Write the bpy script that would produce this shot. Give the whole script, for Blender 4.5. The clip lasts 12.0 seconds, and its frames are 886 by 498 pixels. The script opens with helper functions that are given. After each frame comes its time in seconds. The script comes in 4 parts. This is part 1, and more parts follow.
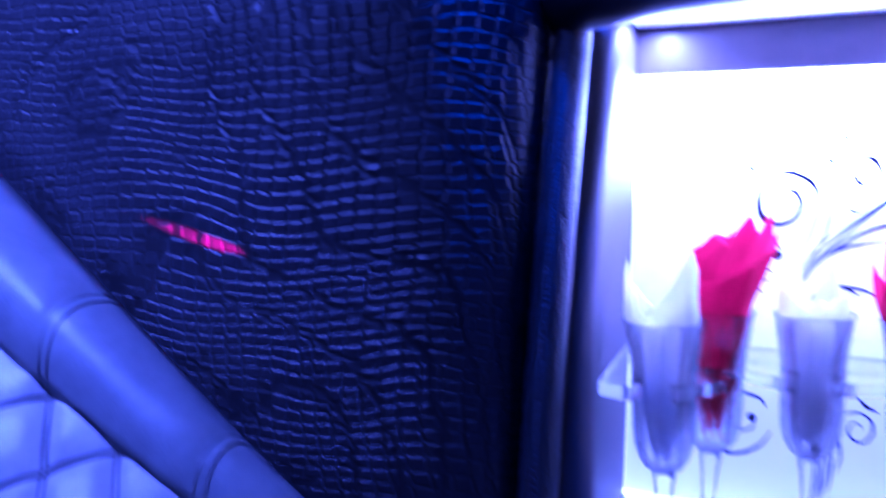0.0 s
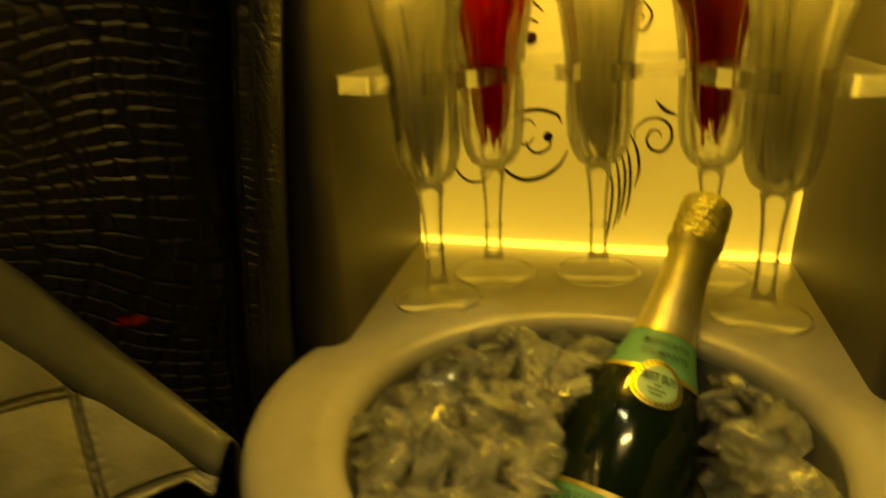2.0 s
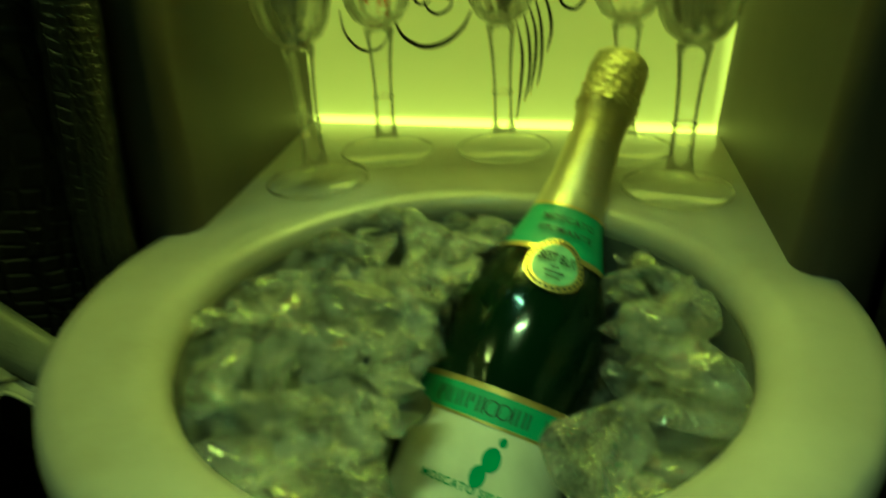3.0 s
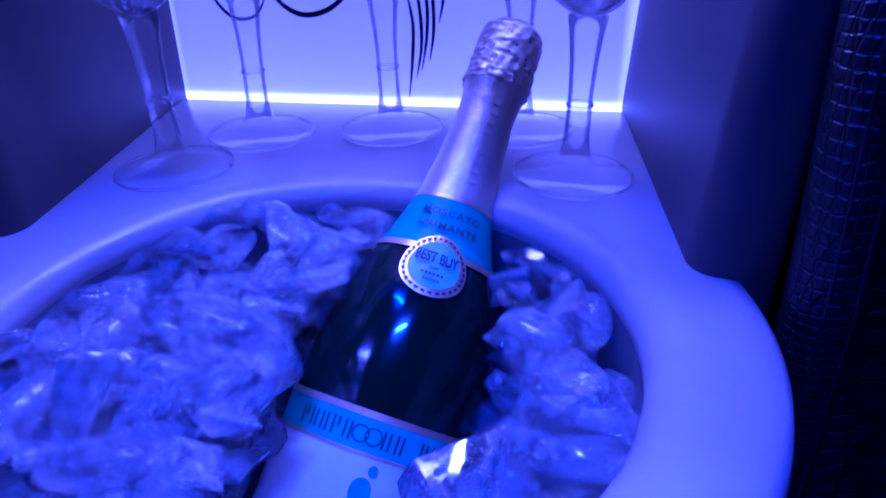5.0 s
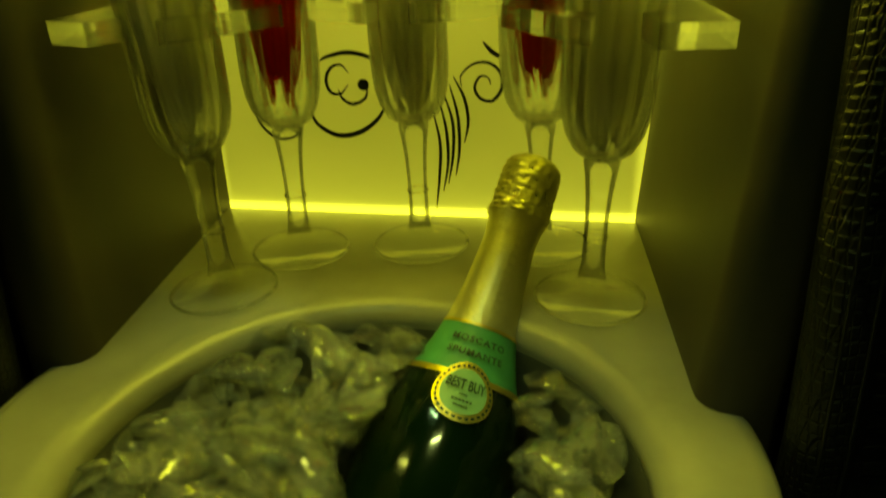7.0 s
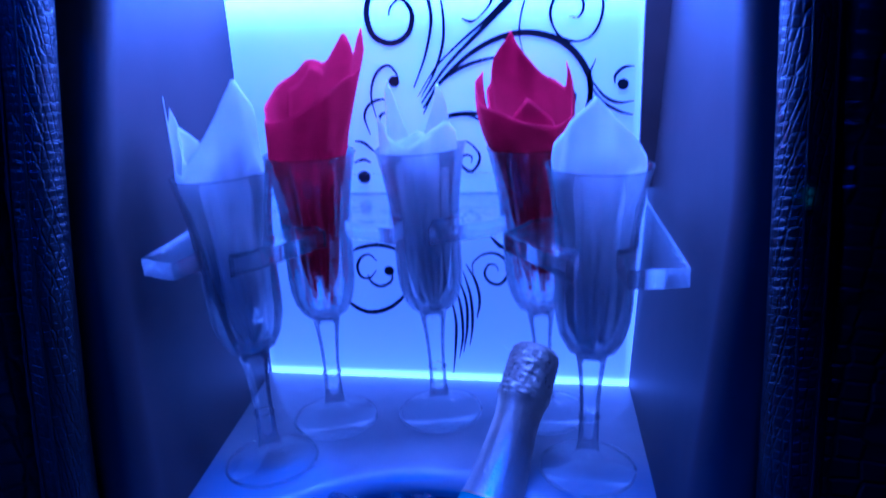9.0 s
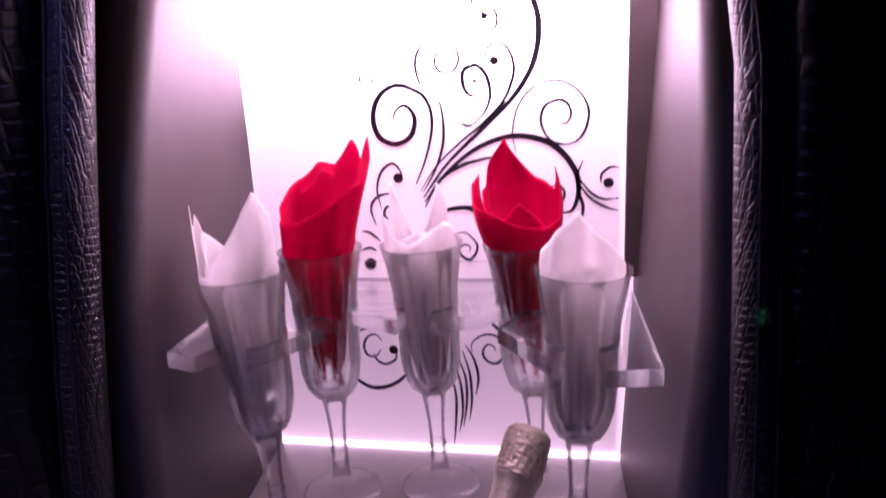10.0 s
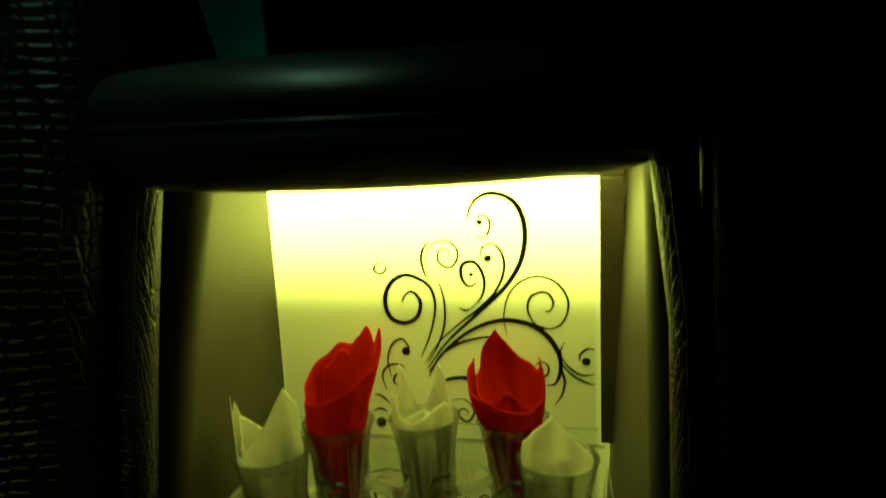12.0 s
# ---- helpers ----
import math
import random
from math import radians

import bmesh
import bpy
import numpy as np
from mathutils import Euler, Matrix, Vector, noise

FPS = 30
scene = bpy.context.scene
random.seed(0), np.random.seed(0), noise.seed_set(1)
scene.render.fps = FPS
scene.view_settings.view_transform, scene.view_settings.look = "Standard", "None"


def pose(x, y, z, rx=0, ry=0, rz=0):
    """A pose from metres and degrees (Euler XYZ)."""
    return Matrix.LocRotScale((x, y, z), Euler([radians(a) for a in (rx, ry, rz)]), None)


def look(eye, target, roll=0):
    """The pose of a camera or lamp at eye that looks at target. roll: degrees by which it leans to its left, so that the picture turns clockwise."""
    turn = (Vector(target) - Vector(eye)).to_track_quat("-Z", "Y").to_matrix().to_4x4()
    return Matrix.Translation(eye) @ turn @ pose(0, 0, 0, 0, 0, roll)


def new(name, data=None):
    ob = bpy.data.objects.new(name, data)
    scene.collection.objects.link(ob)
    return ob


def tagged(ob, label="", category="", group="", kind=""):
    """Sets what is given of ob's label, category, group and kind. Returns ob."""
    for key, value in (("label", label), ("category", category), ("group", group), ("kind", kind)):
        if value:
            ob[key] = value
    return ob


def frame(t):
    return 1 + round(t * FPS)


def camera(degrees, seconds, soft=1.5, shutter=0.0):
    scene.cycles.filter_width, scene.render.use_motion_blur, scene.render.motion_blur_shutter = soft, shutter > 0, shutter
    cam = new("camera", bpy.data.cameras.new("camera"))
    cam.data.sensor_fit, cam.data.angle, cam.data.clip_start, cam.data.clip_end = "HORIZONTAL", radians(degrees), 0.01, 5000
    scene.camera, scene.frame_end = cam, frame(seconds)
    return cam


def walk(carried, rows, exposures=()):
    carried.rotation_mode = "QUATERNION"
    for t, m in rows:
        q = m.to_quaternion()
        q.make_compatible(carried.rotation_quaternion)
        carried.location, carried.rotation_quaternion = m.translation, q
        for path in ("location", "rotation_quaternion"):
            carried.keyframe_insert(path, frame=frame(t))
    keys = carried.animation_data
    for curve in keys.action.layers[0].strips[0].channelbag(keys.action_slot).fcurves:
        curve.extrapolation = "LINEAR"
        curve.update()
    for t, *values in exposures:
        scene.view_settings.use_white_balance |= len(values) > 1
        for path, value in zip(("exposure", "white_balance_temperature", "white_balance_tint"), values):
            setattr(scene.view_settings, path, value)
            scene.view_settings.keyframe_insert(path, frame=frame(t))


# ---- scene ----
cam = camera(62.7, 12.0, soft=1.9, shutter=0.8)
PATH = [
    (0, (-0.048, -0.772, 0.351), (-0.836, 1.053, 0.128), 0.3),
    (0.5, (0.01, -0.781, 0.321), (-0.709, 1.052, -0.025), -0.1),
    (1, (0.025, -0.736, 0.287), (-0.647, 1.095, -0.157), -0.7),
    (1.5, (0.026, -0.689, 0.253), (-0.551, 1.148, -0.29), -1.2),
    (2, (0.046, -0.648, 0.223), (-0.488, 1.167, -0.426), -2.0),
    (2.5, (0.069, -0.61, 0.202), (-0.431, 1.163, -0.576), -2.9),
    (3, (0.079, -0.581, 0.176), (-0.325, 1.167, -0.708), -2.2),
    (3.5, (0.095, -0.557, 0.162), (-0.24, 1.163, -0.802), -2.1),
    (5.5, (0.104, -0.525, 0.173), (-0.116, 1.22, -0.779), -0.4),
    (6, (0.101, -0.528, 0.184), (-0.142, 1.231, -0.736), -0.8),
    (6.5, (0.098, -0.533, 0.204), (-0.162, 1.238, -0.688), -1.0),
    (8.5, (0.114, -0.573, 0.293), (-0.236, 1.277, -0.381), -2.5),
    (9, (0.111, -0.592, 0.32), (-0.221, 1.281, -0.299), -2.6),
    (9.5, (0.114, -0.605, 0.347), (-0.221, 1.281, -0.228), -2.8),
    (10, (0.127, -0.622, 0.373), (-0.233, 1.276, -0.147), -2.8),
    (10.5, (0.142, -0.634, 0.407), (-0.252, 1.264, -0.088), -2.6),
    (11, (0.152, -0.651, 0.435), (-0.256, 1.255, -0.01), -2.6),
    (11.5, (0.152, -0.675, 0.465), (-0.238, 1.247, 0.072), -2.5),
    (12, (0.162, -0.693, 0.509), (-0.244, 1.229, 0.136), -2.7),
]
# exposure in stops, white balance in kelvin, tint: the colour-changing lamps are caught by the camera so
GRADE = [
    (0.0, 0.98, 3341, 90),
    (0.3, 0.74, 3341, 90),
    (0.6, 0.64, 3798, 114),
    (0.9, 0.63, 4138, 126),
    (1.2, 0.55, 4910, 156),
    (1.5, 0.48, 6346, 126),
    (1.8, 0.17, 89999, 18),
    (2.1, -0.02, 89999, 12),
    (2.4, -0.14, 89999, -42),
    (2.7, -0.07, 86231, -78),
    (3.0, 0.16, 7531, -78),
    (3.3, 0.24, 3798, -12),
    (3.5, 0.26, 3639, 48),
    (3.7, 0.26, 3487, 60),
    (4.2, -0.06, 3341, 90),
    (4.7, -0.3, 3341, 96),
    (5.3, -0.14, 4138, 138),
    (5.5, -0.09, 4704, 156),
    (5.7, -0.08, 4910, 144),
    (5.9, 0.05, 7215, 96),
    (6.0, 0.02, 89999, 36),
    (6.1, 0.0, 89999, 28),
    (6.4, -0.22, 89999, 4),
    (6.7, -0.36, 89999, -18),
    (7.1, -0.35, 30892, -66),
    (7.5, -0.29, 5582, -90),
    (8.0, -0.28, 3341, 60),
    (8.3, -0.4, 3487, 96),
    (8.6, -0.60, 3201, 84),
    (9.0, -0.64, 2816, 60),
    (9.2, -0.58, 3341, 96),
    (9.5, -0.22, 3798, 114),
    (9.8, 0.06, 4319, 120),
    (10.1, 0.13, 5700, 142),
    (10.4, -0.16, 89999, 42),
    (10.8, -0.62, 89999, 30),
    (11.1, -1.04, 89999, -18),
    (11.4, -1.2, 16974, -54),
    (11.7, -1.34, 12055, -60),
    (12.0, -1.42, 8203, -54),
]
walk(cam, [(t, look(eye, target, roll)) for t, eye, target, roll in PATH], GRADE)

# ---- light ----
world = bpy.data.worlds.new("cabin_night")
scene.world = world
world.use_nodes = True
world.node_tree.nodes["Background"].inputs[0].default_value = (0.02, 0.022, 0.03, 1)
world.node_tree.nodes["Background"].inputs[1].default_value = 0.1


def area_lamp(name, size_x, size_y, power, colour, place):
    lamp = bpy.data.lights.new(name, "AREA")
    lamp.shape, lamp.size, lamp.size_y, lamp.energy, lamp.color = "RECTANGLE", size_x, size_y, power, colour
    ob = new(name, lamp)
    ob.matrix_world = place
    return ob


LED = (1.0, 0.85, 0.21)
# the strip under the niche's top, behind the padded bolster
niche_strip = area_lamp("niche_strip_lamp", 0.26, 0.02, 0.36, LED, look((0.01, -0.078, 0.482), (0.01, -0.07, 0.0)))
niche_strip.data.spread = radians(130)
area_lamp("niche_side_lamp", 0.012, 0.07, 0.3, LED, look((-0.138, -0.064, 0.484), (-0.138, -0.065, 0.0)))
area_lamp("niche_side_lamp", 0.012, 0.07, 0.45, LED, look((0.158, -0.064, 0.484), (0.158, -0.065, 0.0)))
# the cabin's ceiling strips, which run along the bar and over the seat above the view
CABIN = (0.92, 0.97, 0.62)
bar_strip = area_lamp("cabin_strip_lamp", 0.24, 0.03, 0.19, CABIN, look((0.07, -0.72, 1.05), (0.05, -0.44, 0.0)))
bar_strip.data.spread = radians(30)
# added out of view to lighten the bolster; no strip is known here
bolster_fill = area_lamp("cabin_strip_lamp", 0.3, 0.03, 0.11, (0.55, 0.80, 0.72), look((-0.20, -0.38, 1.07), (-0.10, -0.21, 0.54)))
bolster_fill.data.spread = radians(34)
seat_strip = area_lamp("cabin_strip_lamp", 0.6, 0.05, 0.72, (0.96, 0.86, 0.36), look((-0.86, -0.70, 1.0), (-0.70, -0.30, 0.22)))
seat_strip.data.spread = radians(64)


def laser_spot(eye, target, degrees, power, colour=(1.0, 0.01, 0.012)):
    """A party laser's beam, which grazes the leather and draws a streak on it."""
    lamp = bpy.data.lights.new("laser_lamp", "SPOT")
    lamp.energy, lamp.color, lamp.spot_size, lamp.spot_blend, lamp.shadow_soft_size = power, colour, radians(degrees), 0.5, 0.002
    ob = new("laser_lamp", lamp)
    ob.matrix_world = look(eye, target)


laser_spot((0.138, -0.343, 0.146), (-0.445, -0.279, 0.277), 1.0, 2200.0)
laser_spot((0.034, -0.312, 0.085), (-0.300, -0.268, 0.020), 1.0, 45.0)
laser_spot((0.20, -0.75, 0.33), (0.222, -0.262, 0.235), 1.3, 1.2, (0.02, 1.0, 0.05))


# ---- materials ----
def nodes_of(name):
    m = bpy.data.materials.new(name)
    m.use_nodes = True
    return m, m.node_tree.nodes, m.node_tree.links, m.node_tree.nodes["Principled BSDF"]


def coords(n, l, scale=(1, 1, 1)):
    tc = n.new("ShaderNodeTexCoord")
    mp = n.new("ShaderNodeMapping")
    mp.inputs["Scale"].default_value = scale
    l.new(tc.outputs["Object"], mp.inputs[0])
    return mp.outputs[0]


def noise_of(n, l, vec, scale, detail=4, rough=0.55):
    t = n.new("ShaderNodeTexNoise")
    t.inputs["Scale"].default_value, t.inputs["Detail"].default_value, t.inputs["Roughness"].default_value = scale, detail, rough
    l.new(vec, t.inputs["Vector"])
    return t.outputs["Fac"]


def ramp_of(n, l, fac, stops):
    r = n.new("ShaderNodeValToRGB")
    r.color_ramp.elements[0].position, r.color_ramp.elements[0].color = stops[0][0], (*stops[0][1], 1)
    r.color_ramp.elements[1].position, r.color_ramp.elements[1].color = stops[-1][0], (*stops[-1][1], 1)
    for p, c in stops[1:-1]:
        r.color_ramp.elements.new(p).color = (*c, 1)
    l.new(fac, r.inputs[0])
    return r.outputs[0]


def math_of(n, l, op, a, b):
    m = n.new("ShaderNodeMath")
    m.operation = op
    for i, v in enumerate((a, b)):
        if isinstance(v, (int, float)):
            m.inputs[i].default_value = v
        else:
            l.new(v, m.inputs[i])
    return m.outputs[0]


def bump_of(n, l, height, strength, distance, under=None):
    b = n.new("ShaderNodeBump")
    b.inputs["Strength"].default_value, b.inputs["Distance"].default_value = strength, distance
    l.new(height, b.inputs["Height"])
    if under:
        l.new(under, b.inputs["Normal"])
    return b.outputs[0]


def plain(name, colour, rough=0.5, metal=0.0, vary=0.15, scale=30.0, grain=400.0, bump=0.2, dist=0.0005, coat=0.0, spec=0.5):
    m, n, l, p = nodes_of(name)
    v = coords(n, l)
    lo, hi = [c * (1 - vary) for c in colour], [min(1, c * (1 + vary)) for c in colour]
    l.new(ramp_of(n, l, noise_of(n, l, v, scale), [(0.3, lo), (0.7, hi)]), p.inputs["Base Color"])
    fine = noise_of(n, l, v, grain, 2)
    l.new(math_of(n, l, "MULTIPLY_ADD", noise_of(n, l, v, scale * 2), 0.2), p.inputs["Roughness"])
    p.inputs["Roughness"].links[0].from_node.inputs[2].default_value = max(0.02, rough - 0.1)
    l.new(bump_of(n, l, fine, bump, dist), p.inputs["Normal"])
    p.inputs["Metallic"].default_value, p.inputs["Coat Weight"].default_value = metal, coat
    p.inputs["Specular IOR Level"].default_value = spec
    return m


def crocodile(name, colour, scale, stretch, relief):
    """Embossed crocodile leather: rows of pillow-like scales that swell and shrink over the hide."""
    m, n, l, p = nodes_of(name)
    v = coords(n, l)
    big = n.new("ShaderNodeTexNoise")
    big.inputs["Scale"].default_value, big.inputs["Detail"].default_value = 4.5, 1.0
    l.new(v, big.inputs["Vector"])
    off = n.new("ShaderNodeVectorMath")
    off.operation = "MULTIPLY_ADD"
    off.inputs[1].default_value, off.inputs[2].default_value = (0.07, 0.07, 0.07), (0, 0, 0)
    l.new(big.outputs["Color"], off.inputs[0])
    add = n.new("ShaderNodeVectorMath")
    l.new(v, add.inputs[0])
    l.new(off.outputs[0], add.inputs[1])
    st = n.new("ShaderNodeMapping")
    st.inputs["Scale"].default_value = stretch
    l.new(add.outputs[0], st.inputs[0])
    vo = n.new("ShaderNodeTexVoronoi")
    vo.feature, vo.inputs["Scale"].default_value, vo.inputs["Randomness"].default_value = "DISTANCE_TO_EDGE", scale, 0.22
    l.new(st.outputs[0], vo.inputs["Vector"])
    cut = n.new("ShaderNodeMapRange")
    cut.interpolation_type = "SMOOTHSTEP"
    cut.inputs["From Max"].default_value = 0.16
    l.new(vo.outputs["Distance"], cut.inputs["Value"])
    fine = noise_of(n, l, v, 900.0, 2)
    nb = bump_of(n, l, fine, 0.12, 0.0006)
    l.new(bump_of(n, l, cut.outputs[0], relief, 0.0018, nb), p.inputs["Normal"])
    p.inputs["Specular IOR Level"].default_value = 0.5
    # the grooves are darkened in the colour as well as sunk by the bump
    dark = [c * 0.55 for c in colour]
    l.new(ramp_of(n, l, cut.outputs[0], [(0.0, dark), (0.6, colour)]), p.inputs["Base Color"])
    l.new(ramp_of(n, l, noise_of(n, l, v, 9.0), [(0.3, (0.36,) * 3), (0.75, (0.50,) * 3)]), p.inputs["Roughness"])
    return m


def glass(name, colour, rough=0.02, ior=1.45, clear=0.35, gloss=0.35):
    """Clear plastic: a share of true refraction, the rest let straight through its thin walls, with a clear gloss."""
    m, n, l, p = nodes_of(name)
    p.inputs["Base Color"].default_value = (*colour, 1)
    p.inputs["Roughness"].default_value, p.inputs["IOR"].default_value, p.inputs["Transmission Weight"].default_value = rough, ior, 1.0
    tr, gl, fr = n.new("ShaderNodeBsdfTransparent"), n.new("ShaderNodeBsdfGlossy"), n.new("ShaderNodeFresnel")
    thin, mx = n.new("ShaderNodeMixShader"), n.new("ShaderNodeMixShader")
    tr.inputs[0].default_value, gl.inputs["Roughness"].default_value, fr.inputs["IOR"].default_value = (*colour, 1), 0.01, ior
    mx.inputs[0].default_value = clear
    l.new(math_of(n, l, "MULTIPLY", fr.outputs[0], gloss), thin.inputs[0])
    l.new(tr.outputs[0], thin.inputs[1])
    l.new(gl.outputs[0], thin.inputs[2])
    l.new(p.outputs[0], mx.inputs[1])
    l.new(thin.outputs[0], mx.inputs[2])
    l.new(mx.outputs[0], n["Material Output"].inputs[0])
    return m


def lit_panel(name):
    """Edge-lit opal acrylic: strongest along its top edge, with a thin bright line on the other three."""
    m, n, l, p = nodes_of(name)
    p.inputs["Base Color"].default_value = (0.75, 0.75, 0.75, 1)
    p.inputs["Roughness"].default_value = 0.25
    tc, sep = n.new("ShaderNodeTexCoord"), n.new("ShaderNodeSeparateXYZ")
    l.new(tc.outputs["Object"], sep.inputs[0])
    up = math_of(n, l, "DIVIDE", sep.outputs[2], 0.443)
    glow = n.new("ShaderNodeFloatCurve")
    curve = glow.mapping.curves[0]
    for i, (x, y) in enumerate(((0.0, 0.55), (1.0, 1.0))):
        curve.points[i].location = (x, y)
    for x, y in ((0.008, 0.48), (0.020, 0.14), (0.09, 0.090), (0.40, 0.082), (0.60, 0.12), (0.74, 0.22), (0.86, 0.5)):
        curve.points.new(x, y)
    glow.mapping.update()
    l.new(up, glow.inputs["Value"])
    side = math_of(n, l, "SUBTRACT", 0.168, math_of(n, l, "ABSOLUTE", sep.outputs[0], 0))
    edge = n.new("ShaderNodeMapRange")
    edge.inputs["From Max"].default_value, edge.inputs["To Min"].default_value, edge.inputs["To Max"].default_value = 0.006, 0.12, 0.0
    l.new(side, edge.inputs["Value"])
    top = n.new("ShaderNodeMapRange")
    top.interpolation_type = "SMOOTHSTEP"
    top.inputs["From Min"].default_value, top.inputs["From Max"].default_value, top.inputs["To Max"].default_value = 0.68, 1.0, 4.5
    l.new(up, top.inputs["Value"])
    power = math_of(n, l, "MULTIPLY", math_of(n, l, "ADD", math_of(n, l, "ADD", glow.outputs[0], top.outputs[0]), edge.outputs[0]), 4.5)
    l.new(power, p.inputs["Emission Strength"])
    p.inputs["Emission Color"].default_value = (*LED, 1)
    return m


def marble(name):
    m, n, l, p = nodes_of(name)
    v = coords(n, l, (1, 1, 1))
    base = noise_of(n, l, v, 7.0, 8, 0.62)
    l.new(ramp_of(n, l, base, [(0.28, (0.235, 0.215, 0.180)), (0.46, (0.31, 0.295, 0.27)), (0.72, (0.38, 0.365, 0.34))]), p.inputs["Base Color"])
    p.inputs["Roughness"].default_value = 0.3
    p.inputs["Coat Weight"].default_value, p.inputs["Coat Roughness"].default_value = 0.12, 0.12
    l.new(bump_of(n, l, noise_of(n, l, v, 60.0, 3), 0.05, 0.001), p.inputs["Normal"])
    return m


def woven_vinyl(name, colour):
    """Padded vinyl with a fine carbon-weave emboss."""
    m, n, l, p = nodes_of(name)
    v = coords(n, l)
    ch = n.new("ShaderNodeTexChecker")
    ch.inputs["Scale"].default_value = 420.0
    l.new(v, ch.inputs["Vector"])
    l.new(bump_of(n, l, ch.outputs["Fac"], 0.25, 0.0004, bump_of(n, l, noise_of(n, l, v, 14.0, 3), 0.15, 0.004)), p.inputs["Normal"])
    l.new(ramp_of(n, l, noise_of(n, l, v, 11.0), [(0.3, [c * 0.86 for c in colour]), (0.7, [c * 1.1 for c in colour])]), p.inputs["Base Color"])
    p.inputs["Roughness"].default_value, p.inputs["Specular IOR Level"].default_value = 0.5, 0.3
    return m


def ice_of(name):
    """Wet, half-clear ice: a milky heart that fades unevenly into clear rims, crackled and dimpled."""
    m, n, l, p = nodes_of(name)
    v = coords(n, l)
    p.inputs["Base Color"].default_value = (0.86, 0.88, 0.89, 1)
    p.inputs["IOR"].default_value, p.inputs["Roughness"].default_value = 1.31, 0.02
    l.new(ramp_of(n, l, noise_of(n, l, v, 0.9, 3), [(0.38, (0.99,) * 3), (0.68, (0.84,) * 3)]), p.inputs["Transmission Weight"])
    dimple = bump_of(n, l, noise_of(n, l, v, 2.4, 2), 0.16, 0.12)
    l.new(bump_of(n, l, noise_of(n, l, v, 7.0, 2, 0.5), 0.05, 0.05, dimple), p.inputs["Normal"])
    p.inputs["Coat Weight"].default_value, p.inputs["Coat Roughness"].default_value = 0.9, 0.02
    tr, mx = n.new("ShaderNodeBsdfTransparent"), n.new("ShaderNodeMixShader")
    mx.inputs[0].default_value = 0.20
    l.new(p.outputs[0], mx.inputs[1])
    l.new(tr.outputs[0], mx.inputs[2])
    l.new(mx.outputs[0], n["Material Output"].inputs[0])
    return m


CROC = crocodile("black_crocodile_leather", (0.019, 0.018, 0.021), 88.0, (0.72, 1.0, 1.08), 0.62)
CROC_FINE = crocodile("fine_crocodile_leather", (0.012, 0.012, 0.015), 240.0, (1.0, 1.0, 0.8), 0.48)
BLACK_LEATHER = plain("smooth_black_leather", (0.02, 0.02, 0.022), 0.38, grain=500, bump=0.35, dist=0.0008)
VINYL = woven_vinyl("taupe_vinyl", (0.068, 0.058, 0.050))
TRIM_DARK = plain("dark_brown_trim", (0.075, 0.058, 0.05), 0.45)
CEILING = plain("white_laminate", (0.8, 0.78, 0.76), 0.45)
PANEL = lit_panel("lit_acrylic")
VINYL_BLACK = plain("black_vinyl_decal", (0.012, 0.011, 0.014), 0.4)
MARBLE = marble("cream_cultured_marble")
STEEL = plain("brushed_steel", (0.10, 0.10, 0.105), 0.5, 0.4, bump=0.15)
GLASS = glass("clear_plastic", (0.99, 0.99, 0.99), 0.0, 1.45, 0.70, 0.55)
GLASS_STEM = glass("clear_plastic_stem", (0.995, 0.995, 0.995), 0.0, 1.40, 0.93, 0.8)
CLEAR_FOOT = glass("thin_clear_plastic", (0.995, 0.995, 0.995), 0.0, 1.42, 0.96, 0.12)
ACRYLIC = glass("clear_acrylic", (0.98, 0.99, 0.99), 0.03, 1.45, 0.30, 0.3)
ICE = ice_of("ice")
def paper(name, colour, through_it):
    """Thin tissue that lets part of the light behind it through."""
    m = plain(name, colour, 0.8, grain=900, bump=0.3, spec=0.2)
    n, l = m.node_tree.nodes, m.node_tree.links
    tl, mx = n.new("ShaderNodeBsdfTranslucent"), n.new("ShaderNodeMixShader")
    tl.inputs[0].default_value, mx.inputs[0].default_value = (*[min(0.95, 1.12 * c) for c in colour], 1), through_it
    l.new(n["Principled BSDF"].outputs[0], mx.inputs[1])
    l.new(tl.outputs[0], mx.inputs[2])
    l.new(mx.outputs[0], n["Material Output"].inputs[0])
    return m


NAPKIN_WHITE = paper("white_paper", (0.82, 0.81, 0.79), 0.62)
NAPKIN_RED = paper("red_paper", (0.66, 0.012, 0.009), 0.36)
BOTTLE_GLASS = plain("dark_green_glass", (0.004, 0.011, 0.005), 0.09, bump=0.0, coat=0.35, spec=0.5)
FOIL = plain("champagne_foil", (0.66, 0.60, 0.41), 0.40, 0.6, grain=260, bump=0.35, dist=0.001)
LABEL_GREEN = plain("green_label_paper", (0.10, 0.34, 0.20), 0.5)
LABEL_CREAM = plain("cream_label_paper", (0.68, 0.66, 0.58), 0.4)
GOLD = plain("gold_print", (0.72, 0.56, 0.26), 0.35, 0.8)
INK = plain("dark_ink", (0.02, 0.05, 0.04), 0.6)
INK_GREEN = plain("green_ink", (0.03, 0.26, 0.13), 0.5)
SEAT_WHITE = plain("white_leather", (0.37, 0.37, 0.35), 0.42, grain=350, bump=0.4, dist=0.0008)
SEAT_GREY = plain("pale_grey_leather", (0.19, 0.195, 0.185), 0.42, grain=350, bump=0.4, dist=0.0008)
THREAD = plain("grey_thread", (0.16, 0.16, 0.16), 0.7)
CARPET = plain("black_carpet", (0.015, 0.015, 0.017), 0.9, grain=800, bump=0.8, dist=0.003)
